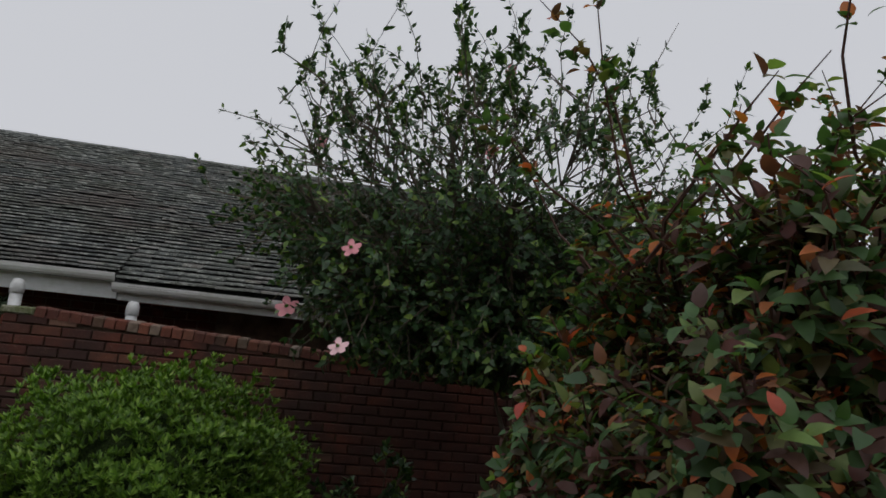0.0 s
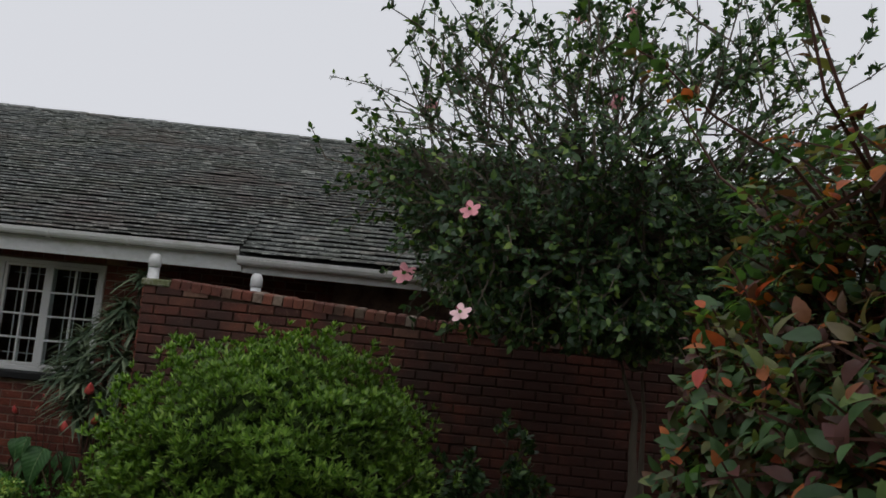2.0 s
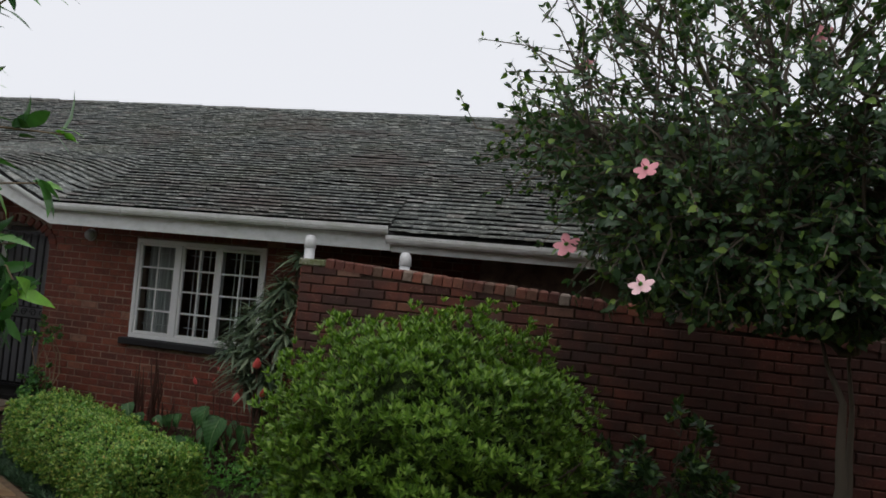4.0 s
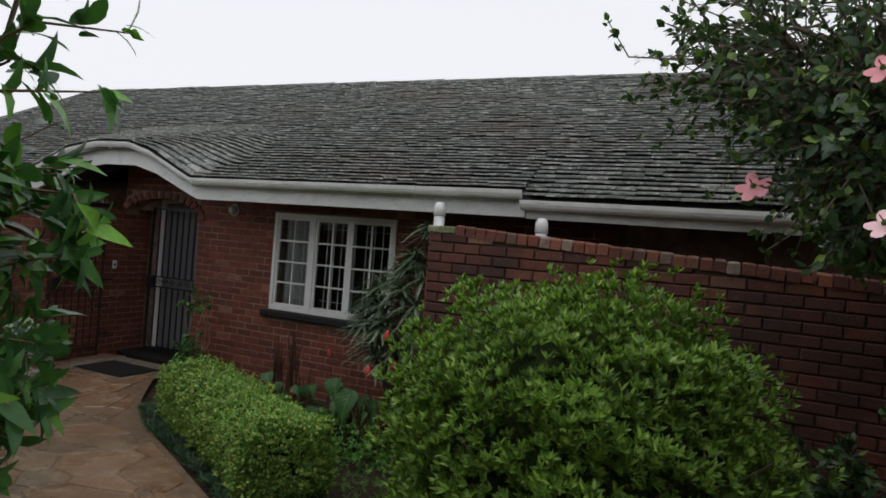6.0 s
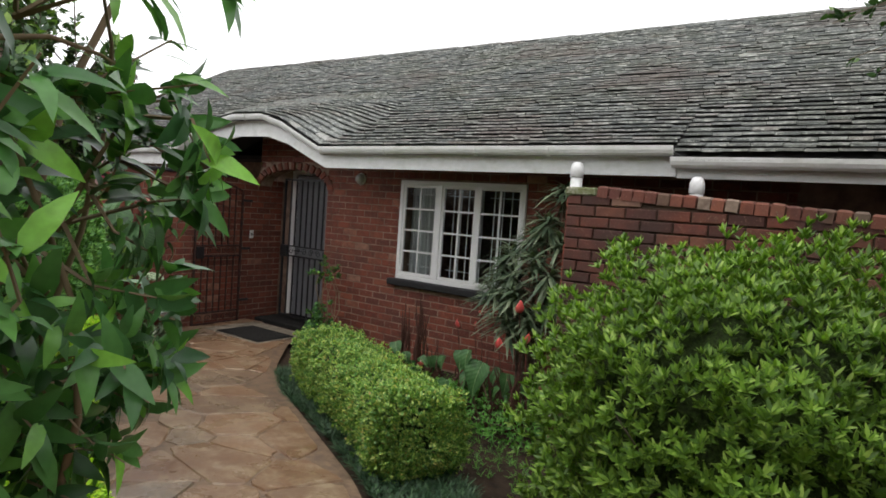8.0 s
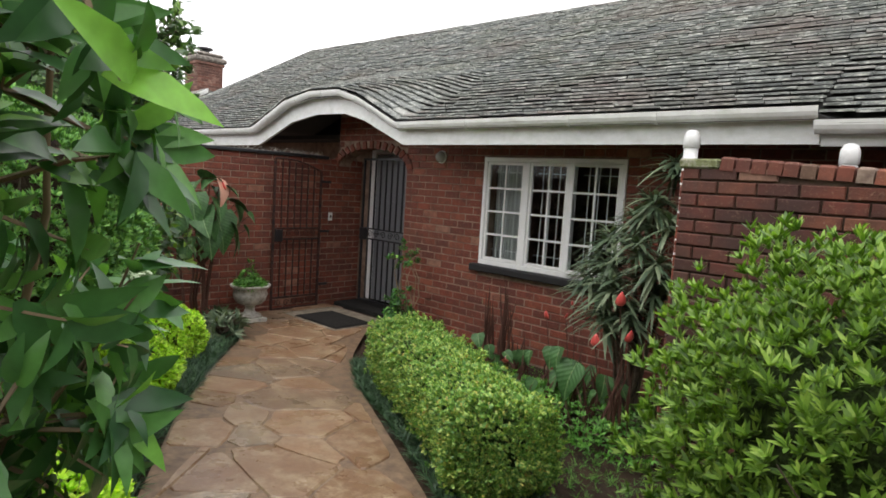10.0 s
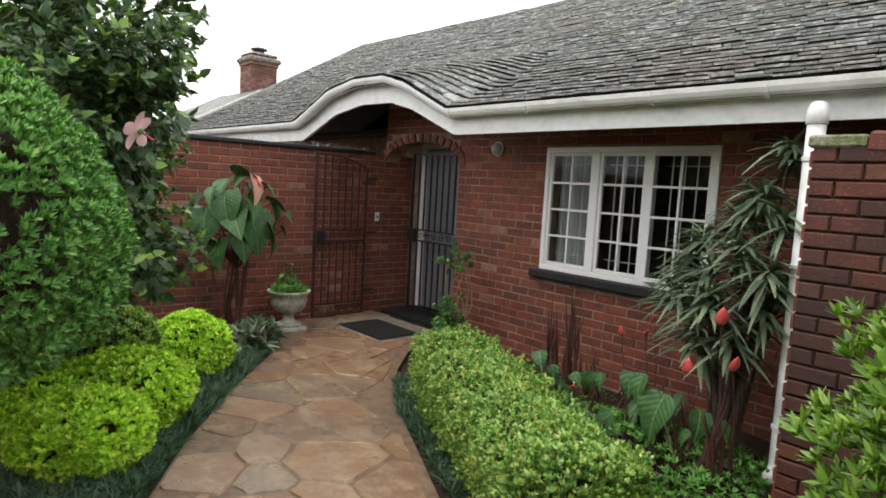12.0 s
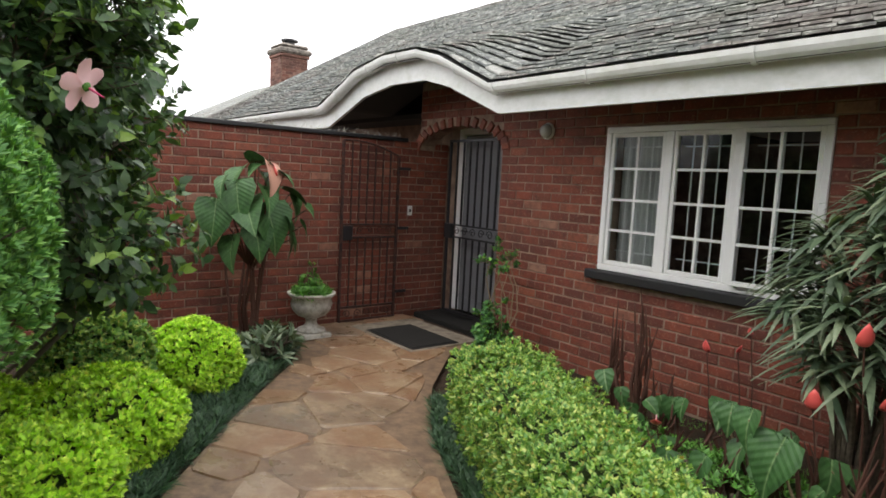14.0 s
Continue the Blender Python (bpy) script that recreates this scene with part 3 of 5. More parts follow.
g1 = gutter("gutter", [(x, 2.56 + 1.1 * h) for x, h in LEFT], 8.265, "weathered white half-round gutter following the arched eaves")
g2 = gutter("gutter", [(STEP_X - 0.02, 2.47), (7.0, 2.42)], 8.285, "weathered white half-round gutter on the lower eaves")
for x in (-9.4, -8.7, -8.1, -7.15, -6.6, -5.6, -4.4, -3.6):
    h = 1.1 * np.interp(x, [p[0] for p in LEFT], [p[1] for p in LEFT])
    bm = bmesh.new()
    slope = 1.1 * (np.interp(x + 0.05, [p[0] for p in LEFT], [p[1] for p in LEFT]) - np.interp(x - 0.05, [p[0] for p in LEFT], [p[1] for p in LEFT])) / 0.1
    for i in range(9):
        a = math.pi + math.pi * i / 8
        for dx in (-0.016, 0.016):
            bm.verts.new((x + dx, 8.265 + 0.073 * math.cos(a), 2.56 + h + slope * dx + 0.093 * math.sin(a)))
    bm.verts.ensure_lookup_table()
    for i in range(8):
        bm.faces.new((bm.verts[2 * i], bm.verts[2 * i + 1], bm.verts[2 * i + 3], bm.verts[2 * i + 2]))
    ob = part("gutter_joint", bm, MAT_WHITE, g1)
    ob.modifiers.new("t", "SOLIDIFY").thickness = 0.006


def downpipe(x, y, top, foot, label):
    t = thing("downpipe", label, "downpipe", (x, y, 0))
    part("cap", lathe([(0.02, top + 0.1), (0.042, top + 0.09), (0.058, top + 0.05), (0.06, top - 0.03), (0.054, top - 0.035)], 18), MAT_PLASTIC, t, smooth=True)
    part("pipe", tube([(0, 0, top), (0, 0, foot + 0.12), (0, -0.04, foot + 0.03), (0, -0.12, foot)], 0.052, 16), MAT_PLASTIC, t, smooth=True)
    for z in (foot + 0.3, 1.42, top - 0.25):
        part("bracket", lathe([(0.054, z), (0.06, z + 0.004), (0.06, z + 0.028), (0.054, z + 0.032)], 16), MAT_PLASTIC, t)
    return t


downpipe(-3.275, 8.17, 2.31, 0.12, "white plastic downpipe at the end of the side wall")
downpipe(-2.265, 8.19, 2.21, 0.12, "white plastic downpipe behind the side wall")

# ---- window ----
def window():
    x0, x1, z0, z1 = WIN
    t = tagged(thing("window_1", "white wooden three-light window with small panes and burglar bars", "window"), kind="structure")
    y = WALL_Y - 0.01
    bm = bmesh.new()
    add_box(bm, (x0, y, z0), (x1, y + 0.08, z0 + 0.055), 0.006)
    add_box(bm, (x0, y, z1 - 0.05), (x1, y + 0.08, z1), 0.006)
    add_box(bm, (x0, y, z0 + 0.055), (x0 + 0.05, y + 0.08, z1 - 0.05), 0.005)
    add_box(bm, (x1 - 0.05, y, z0 + 0.055), (x1, y + 0.08, z1 - 0.05), 0.005)
    w = (x1 - x0 - 0.1) / 3
    for i in (1, 2):
        xm = x0 + 0.05 + w * i
        add_box(bm, (xm - 0.035, y, z0 + 0.055), (xm + 0.035, y + 0.08, z1 - 0.05), 0.005)
    part("window_frame", bm, MAT_WINWHITE, t, "white painted frame")
    for i in range(3):
        a, b = x0 + 0.05 + w * i + (0.035 if i else 0), x0 + 0.05 + w * (i + 1) - (0.035 if i < 2 else 0)
        c0, c1 = z0 + 0.057, z1 - 0.052
        bm = bmesh.new()
        yy = y + 0.012
        add_box(bm, (a + 0.003, yy, c0), (a + 0.035, yy + 0.04, c1), 0.004)
        add_box(bm, (b - 0.035, yy, c0), (b - 0.003, yy + 0.04, c1), 0.004)
        add_box(bm, (a + 0.035, yy, c0), (b - 0.035, yy + 0.04, c0 + 0.035), 0.004)
        add_box(bm, (a + 0.035, yy, c1 - 0.035), (b - 0.035, yy + 0.04, c1), 0.004)
        sash = part("sash", bm, MAT_WINWHITE, t, "white painted sash")
        a2, b2, d0, d1 = a + 0.035, b - 0.035, c0 + 0.035, c1 - 0.035
        part("glazing_bar", box(((a2 + b2) / 2 - 0.011, yy + 0.006, d0), ((a2 + b2) / 2 + 0.011, yy + 0.034, d1), 0.003), MAT_WINWHITE, sash)
        for k in (1, 2, 3):
            z = d0 + (d1 - d0) * k / 4
            part("glazing_bar", box((a2, yy + 0.008, z - 0.011), (b2, yy + 0.032, z + 0.011), 0.003), MAT_WINWHITE, sash)
        for u in range(2):
            for k in range(4):
                pa, pb = (a2, (a2 + b2) / 2) if u == 0 else ((a2 + b2) / 2, b2)
                za, zb = d0 + (d1 - d0) * k / 4, d0 + (d1 - d0) * (k + 1) / 4
                p = part("pane", box((pa, yy + 0.018, za), (pb, yy + 0.022, zb)), MAT_GLASS, sash)
                p.visible_shadow = False
        for q in range(4):
            xb = a2 + (b2 - a2) * (q + 0.5) / 4 + 0.02
            part("burglar_bar", box((xb - 0.005, y + 0.12, z0), (xb + 0.005, y + 0.13, z1)), MAT_WINWHITE, t)
        part("burglar_bar", box((a2, y + 0.13, z0 + 0.17), (b2, y + 0.137, z0 + 0.18)), MAT_WINWHITE, t)
        part("burglar_bar", box((a2, y + 0.13, z1 - 0.17), (b2, y + 0.137, z1 - 0.16)), MAT_WINWHITE, t)
        if i == 2:
            sash.matrix_basis = Matrix.Translation((b, yy, 0)) @ Matrix.Rotation(radians(9), 4, "Z") @ Matrix.Translation((-b, -yy, 0))
        part("stay", tube([(a + w / 2, yy - 0.004, c0 + 0.012), (a + w / 2 + 0.12, yy - 0.008, c0 + 0.016)], 0.004, 6), MAT_WINWHITE, t)
    part("window_sill", box((x0 - 0.09, WALL_Y - 0.075, z0 - 0.085), (x1 + 0.08, WALL_Y + 0.02, z0 - 0.003), 0.01), MAT_SILL, t, "black painted sill")


window()
cur = thing("curtain", "pale net curtain gathered at the side of the window", "curtain", (0, 0, 0))
bm = bmesh.new()
prev = None
for i in range(60):
    x = -6.06 + 0.42 * i / 59
    y = WALL_Y + 0.26 + 0.022 * math.sin(i * 0.85) + 0.01 * math.sin(i * 0.31)
    a, b = bm.verts.new((x, y, 1.02)), bm.verts.new((x, y, 2.25))
    if prev:
        bm.faces.new((prev[0], a, b, prev[1]))
    prev = (a, b)
part("cloth", bm, MAT_CURTAIN, cur, smooth=True)
part("rail", tube([(-6.1, WALL_Y + 0.27, 2.26), (-4.2, WALL_Y + 0.27, 2.26)], 0.009), MAT_BLACK, cur)

# ---- front door ----
def front_door():
    x0, x1, y = -8.86, -7.42, 9.62
    t = tagged(thing("door_1", "grey panelled front door in a white frame, shut", "door"), kind="structure")
    bm = bmesh.new()
    add_box(bm, (-8.72, y, 0.08), (-8.63, y + 0.1, 2.4), 0.006)
    add_box(bm, (-7.55, y, 0.08), (-7.46, y + 0.1, 2.4), 0.006)
    add_box(bm, (-8.63, y, 2.3), (-7.55, y + 0.1, 2.4), 0.006)
    part("door_frame", bm, MAT_WINWHITE, t, "white door frame")
    part("leaf", box((-8.62, y + 0.03, 0.085), (-7.56, y + 0.075, 2.29), 0.004), MAT_DOOR, t)
    for u in range(2):
        for k, (za, zb) in enumerate(((0.25, 0.95), (1.1, 1.6), (1.7, 2.15))):
            xa = -8.52 + 0.48 * u
            bm = box((xa, y + 0.016, za), (xa + 0.38, y + 0.03, zb), 0.012)
            part("panel", bm, MAT_DOOR, t)
    part("door_handle", tube([(-8.56, y + 0.03, 1.1), (-8.56, y - 0.03, 1.1), (-8.46, y - 0.03, 1.1)], 0.009), MAT_BLACK, t, "dark lever handle")
    structure("wall_door_side", box((-8.888, y + 0.005, -0.2), (-8.722, y + 0.2, 2.9)), MAT_MORTAR, "narrow brick return beside the door")
    structure("wall_over_door", box((-8.72, y + 0.004, 2.403), (-7.4, y + 0.2, 2.9)), MAT_MORTAR, "dark wall above the front door")


front_door()


def scroll(cx, cz, r, turns, flip=1):
    return [(cx + flip * r * (1 - u * 0.8) * math.cos(turns * PI2 * u), cz + r * (1 - u * 0.8) * math.sin(turns * PI2 * u)) for u in [i / 22 for i in range(23)]]


def security_gate():
    """The black grille in front of the door."""
    t = thing("security_gate", "black wrought-iron security gate in front of the white-framed door", "gate", (-8.62, 9.4, 0.1))
    w, h = 1.14, 2.12
    bm = bmesh.new()
    for a, b in (((0, -0.015, 0), (0.03, 0.015, h)), ((w - 0.03, -0.015, 0), (w, 0.015, h)), ((0.03, -0.015, 0), (w - 0.03, 0.015, 0.03)), ((0.03, -0.015, h - 0.03), (w - 0.03, 0.015, h)), ((0.03, -0.012, 0.93), (w - 0.03, 0.012, 0.95)), ((0.03, -0.012, 1.08), (w - 0.03, 0.012, 1.1))):
        add_box(bm, a, b, 0.002)
    part("gate_frame", bm, MAT_BLACK, t)
    n = 9
    for i in range(1, n):
        x = 0.03 + (w - 0.06) * i / n
        for z0, z1 in ((0.03, 0.93), (1.1, h - 0.03)):
            part("bar", box((x - 0.009, -0.009, z0), (x + 0.009, 0.009, z1)), MAT_BLACK, t)
    for i in range(6):
        cx = 0.2 + 0.15 * i
        part("scroll", tube([(x, 0, z) for x, z in scroll(cx, 1.015, 0.055, 1.4, 1 if i % 2 else -1)], 0.006, 5), MAT_BLACK, t)
    part("lock_box", box((0.0, -0.04, 0.92), (0.13, 0.03, 1.1), 0.006), MAT_BLACK, t)


security_gate()


def garden_gate():
    """The tall barred gate folded back against the garden wall."""
    t = thing("garden_gate", "rusty brown wrought-iron gate folded against the brick garden wall", "gate", (GARDEN_X + 0.06, 8.03, 0.02))
    w, h = 0.78, 2.02
    bm = bmesh.new()
    add_box(bm, (-0.014, 0, 0), (0.014, 0.028, h + 0.08), 0.002)
    add_box(bm, (-0.014, w - 0.028, 0), (0.014, w, h - 0.06), 0.002)
    for z in (0.0, 0.16, 0.98, 1.13):
        add_box(bm, (-0.012, 0.028, z), (0.012, w - 0.028, z + 0.025), 0.002)
    part("gate_frame", bm, MAT_RUSTY, t)
    arc = [(0, 0.014 + (w - 0.03) * i / 12, h + 0.08 - 0.14 * (i / 12) ** 1.5 + 0.03 * math.sin(math.pi * i / 12)) for i in range(13)]
    part("top_rail", tube(arc, 0.012, 6), MAT_RUSTY, t)
    for i in range(1, 7):
        y = 0.028 + (w - 0.056) * i / 7
        top = h + 0.08 - 0.14 * (i / 7) ** 1.5
        part("bar", box((-0.007, y - 0.007, 1.155), (0.007, y + 0.007, top)), MAT_RUSTY, t)
        part("bar", box((-0.007, y - 0.007, 0.185), (0.007, y + 0.007, 0.98)), MAT_RUSTY, t)
    for i in range(5):
        for z, r in ((0.08, 0.05), (1.07, 0.042)):
            part("scroll", tube([(0, y, zz) for y, zz in scroll(0.12 + 0.135 * i, z + 0.01, r, 1.3, 1 if i % 2 else -1)], 0.005, 5), MAT_RUSTY, t)
    part("lock_box", box((-0.03, 0.03, 0.96), (0.03, 0.15, 1.13), 0.005), MAT_BLACK, t)
    for z in (0.3, 1.08, 1.8):
        part("hinge", box((-0.012, w, z), (0.012, w + 0.16, z + 0.035), 0.003), MAT_BLACK, t)


garden_gate()
mat_t = thing("doormat", "black rubber doormat lying before the front step", "doormat", (-7.9, 8.42, 0.032))
part("pad", box((-0.42, -0.27, 0), (0.42, 0.27, 0.018), 0.005), MAT_MAT, mat_t)
part("rim", box((-0.45, -0.3, 0), (0.45, 0.3, 0.008), 0.003), MAT_MAT, mat_t)

lamp = thing("wall_lamp", "round frosted bulkhead lamp on the brick wall under the eaves", "wall lamp", (-6.75, WALL_Y - 0.002, 2.24))
ob = part("back_plate", lathe([(0.075, 0), (0.08, 0.008), (0.08, 0.02), (0.07, 0.028)], 20), MAT_PLASTIC, lamp)
ob.rotation_euler = (radians(90), 0, 0)
ob = part("glass_dome", lathe([(0.068, 0.026), (0.066, 0.05), (0.05, 0.078), (0.02, 0.09)], 20), MAT_LAMPGLASS, lamp, smooth=True)
ob.rotation_euler = (radians(90), 0, 0)
sw = thing("bell_push", "small white bell push on the brick wall by the door", "bell push", (GARDEN_X + 0.002, 9.02, 1.33))
part("plate", box((0, -0.035, -0.06), (0.012, 0.035, 0.06), 0.003), MAT_PLASTIC, sw)
part("button", box((0.012, -0.012, -0.018), (0.018, 0.012, 0.018), 0.002), MAT_DARK, sw)

# coping and spikes of the garden wall
cop = tagged(part("coping", box((GARDEN_X - 0.24, 1.0, 2.163), (GARDEN_X + 0.03, 8.95, 2.21), 0.008), MAT_SILL), "dark coping on the garden wall", "coping", kind="structure")
sp = thing("wall_spikes", "tangle of pale wire spikes on top of the garden wall", "spikes", (GARDEN_X - 0.08, 0, 2.212))
V, F = [], []
r5 = random.Random(5)
for i in range(170):
    y = 4.5 + 4.4 * r5.random()
    a = r5.uniform(0, PI2)
    L = r5.uniform(0.03, 0.11)
    p0 = Vector((r5.uniform(-0.05, 0.08), y, 0))
    p1 = p0 + Vector((math.cos(a) * L * 0.7, math.sin(a) * L * 0.7, L * 0.7))
    v, f = tube_arrays([p0, p1], [0.003, 0.001], 3)
    o = len(V)
    V += v
    F += [tuple(j + o for j in q) for q in f]
ob = new("spikes", mesh_of("spikes", V, F, MAT_CEMENT))
ob.parent = sp
ob["kind"] = "stuff"


MAT_SOOT = material("sooty_cement", (0.2, 0.18, 0.16), 0.9, 0.2)
base(MAT_SOOT, ramp(MAT_SOOT, noise_out(MAT_SOOT, 9, 6, 0.75, "World"), [(0.35, (0.07, 0.06, 0.055)), (0.65, (0.32, 0.29, 0.25))]))
MAT_CHIMNEY = brick_material("sooty_brick", False, [(0.0, (0.13, 0.06, 0.048)), (0.5, (0.2, 0.085, 0.06)), (1.0, (0.3, 0.17, 0.13))], 0.55)

# ---- neighbour's chimney and roof ----
ch = thing("chimney", "tall red brick chimney with a corbelled top and a dark pot", "chimney", (-21, 12.7, 0))
part("shaft", box((-0.42, -0.42, 0), (0.42, 0.42, 5.2)), MAT_MORTAR, ch)
part("corbel", box((-0.47, -0.47, 5.203), (0.47, 0.47, 5.3), 0.02), MAT_CHIMNEY, ch)
part("corbel", box((-0.53, -0.53, 5.303), (0.53, 0.53, 5.47), 0.05), MAT_SOOT, ch)
part("crown", box((-0.46, -0.46, 5.473), (0.46, 0.46, 5.6), 0.07), MAT_SOOT, ch)
part("pot", lathe([(0.16, 5.6), (0.15, 5.72), (0.26, 5.73), (0.26, 5.78), (0.05, 5.83)], 12), MAT_BLACK, ch)
nh = thing("neighbour_house", "low neighbouring house end with a grey roof and white verge board", "house", (0, 0, 0))
part("wall", prism([(9.2, 0), (13.5, 0), (13.5, 4.2), (12.4, 4.25), (9.2, 2.6)], "x", -23.0, -20.3), MAT_CEMENT, nh)
part("roof", prism([(8.9, 2.5), (12.4, 4.33), (15.9, 2.5), (15.9, 2.6), (12.4, 4.43), (8.9, 2.6)], "x", -23.4, -20.1), MAT_SLATE_ISLAND, nh)
part("verge_board", prism([(8.9, 2.46), (12.4, 4.29), (12.4, 4.42), (8.9, 2.59)], "x", -20.095, -20.05), MAT_WHITE, nh)
wire = thing("overhead_wire", "thin dark overhead wire running down to the wall", "cable")
part("wire", tube([(-8.95, 5.9, 2.18), (-12.5, 7.3, 2.45), (-16.0, 8.73, 3.0), (-20.6, 12.0, 4.5)], 0.006, 5), MAT_BLACK, wire)

# ---- path ----
def clip_cell(poly, a, b):
    """Keeps the part of a polygon nearer to a than to b."""
    m, d = (a + b) / 2, b - a
    out = []
    for i in range(len(poly)):
        p, q = poly[i], poly[(i + 1) % len(poly)]
        sp_, sq = (p - m).dot(d), (q - m).dot(d)
        if sp_ <= 0:
            out.append(p)
        if sp_ * sq < 0:
            out.append(p + (q - p) * (sp_ / (sp_ - sq)))
    return out


PATH_L = [(2.2, -1.5), (0.0, 0.9), (-2.6, 3.0), (-4.2, 4.52), (-5.56, 5.35), (-6.52, 6.05), (-7.5, 6.85), (-8.2, 7.3), (-8.88, 7.55)]
PATH_R = [(3.6, -0.4), (1.2, 2.0), (-1.0, 3.9), (-2.6, 5.2), (-3.65, 5.95), (-4.85, 6.6), (-5.7, 7.05), (-6.5, 7.65), (-7.2, 8.4), (-7.42, 8.9)]
outline = [Vector(p) for p in PATH_L] + [Vector((-8.88, 8.9))] + [Vector(p) for p in PATH_R[::-1]]


def inside(p):
    c = False
    for i in range(len(outline)):
        a, b = outline[i], outline[i - 1]
        if (a.y > p.y) != (b.y > p.y) and p.x < (b.x - a.x) * (p.y - a.y) / (b.y - a.y) + a.x:
            c = not c
    return c


bm = bmesh.new()
L2 = [Vector(p) for p in PATH_L]
vs_top = []
for i in range(61):
    u = i / 60
    def at(line):
        k = min(int(u * (len(line) - 1)), len(line) - 2)
        return Vector(line[k]).lerp(Vector(line[k + 1]), u * (len(line) - 1) - k)
    a, b = at(PATH_L + [(-8.88, 8.9)]), at(PATH_R)
    vs_top.append((bm.verts.new((a.x, a.y, ground_z(a.x, a.y) + 0.001)), bm.verts.new((b.x, b.y, ground_z(b.x, b.y) + 0.001))))
for p, q in zip(vs_top, vs_top[1:]):
    bm.faces.new((p[0], p[1], q[1], q[0]))
bmesh.ops.recalc_face_normals(bm, faces=bm.faces)
path = tagged(part("pavement", bm, MAT_JOINT), "wet brown crazy-paved sandstone garden path with muddy joints", "path", kind="structure")

rs = random.Random(11)
seeds = []
for i in range(14000):
    p = Vector((rs.uniform(-9.2, 3.8), rs.uniform(-1.6, 9.2)))
    if all((p - s).length > 0.3 + 0.2 * ((7 * k) % 3 == 0) for k, s in enumerate(seeds)):
        seeds.append(p)
FLAGS = []
for s in seeds:
    if not inside(s):
        continue
    cell = [s + Vector(d) for d in ((-0.8, -0.8), (0.8, -0.8), (0.8, 0.8), (-0.8, 0.8))]
    for o in seeds:
        if o is not s and (o - s).length < 1.3:
            pull = 0.13 * math.sin(37.0 * s.x + 11.0 * s.y) - 0.13 * math.sin(37.0 * o.x + 11.0 * o.y)
            cell = clip_cell(cell, s + (o - s) * pull, o + (o - s) * pull)
            if len(cell) < 3:
                break
    if len(cell) < 3:
        continue
    cen = sum(cell, Vector((0, 0))) / len(cell)
    cell = [cen + (p - cen) * (1 - rs.uniform(0.003, 0.014) / max((p - cen).length, 0.05)) for p in cell]
    # cut along the path's edge
    for line, sign in ((PATH_L, 1), (PATH_R, -1)):
        for a, b in zip(line, line[1:]):
            a, b = Vector(a), Vector(b)
            if min((a - cen).length, (b - cen).length, ((a + b) / 2 - cen).length) > 0.75:
                continue
            d = (b - a).normalized()
            nrm = Vector((-d.y, d.x)) * sign
            a = a - nrm * (0.02 if sign == 1 else 0.07)
            out = []
            for i in range(len(cell)):
                p, q = cell[i], cell[(i + 1) % len(cell)]
                u, v = (p - a).dot(nrm), (q - a).dot(nrm)
                if u <= 0:
                    pass
                if u <= 0.0:
                    out.append(p)
                if u * v < 0:
                    out.append(p + (q - p) * (u / (u - v)))
            if len(out) > 2:
                cell = out
    if len(cell) > 2:
        FLAGS.append((cen, cell))


def flagstone(cen, cell):
    lift = rs.uniform(0.0, 0.005)
    n = len(cell)
    me_v, me_f = [], []
    ring = []
    for i in range(n):
        p, q = cell[i], cell[(i + 1) % n]
        ring.append(p + (q - p) * 0.07 + Vector((rs.uniform(-1, 1), rs.uniform(-1, 1))) * 0.006)
        ring.append(p + (q - p) * 0.5 + Vector((rs.uniform(-1, 1), rs.uniform(-1, 1))) * 0.012)
        ring.append(p + (q - p) * 0.93 + Vector((rs.uniform(-1, 1), rs.uniform(-1, 1))) * 0.006)
    k = len(ring)
    for scale, z in ((1.0, -0.03), (1.0, 0.002), (0.965, 0.009 + lift)):
        for p in ring:
            c = cen + (p - cen) * scale
            me_v.append((c.x - cen.x, c.y - cen.y, ground_z(c.x, c.y) + z))
    for lv in (0, 1):
        for i in range(k):
            me_f.append((lv * k + i, lv * k + (i + 1) % k, (lv + 1) * k + (i + 1) % k, (lv + 1) * k + i))
    me_f.append(tuple(range(2 * k, 3 * k)))
    return me_v, me_f


# ---- shrubs ----
OVAL = leaf_shape(1, 0.45, 0.12, 0.15)
LONGL = leaf_shape(1, 0.26, 0.12, 0.15, "long")

# the large bright green mound in front of the side wall
gb = mound("mound_shrub", "large rounded green shrub with whorled leaves before the brick wall", "shrub",
           (-1.45, 6.28, 0.95), (0.98, 0.78, 0.82), LEAF_MOUND, leaf_shape(0.05, 0.013, 0.12, 0.1, "long"), 8600, 12, 0.85, 3, 0.24, 6.0, inner=0.36, up_bias=1.0, zmin=-0.85, leaf=(0.6, 1.3), box_power=2.5)
core(gb, (0.74, 0.58, 0.62), mat=MAT_INNER_SHADE)

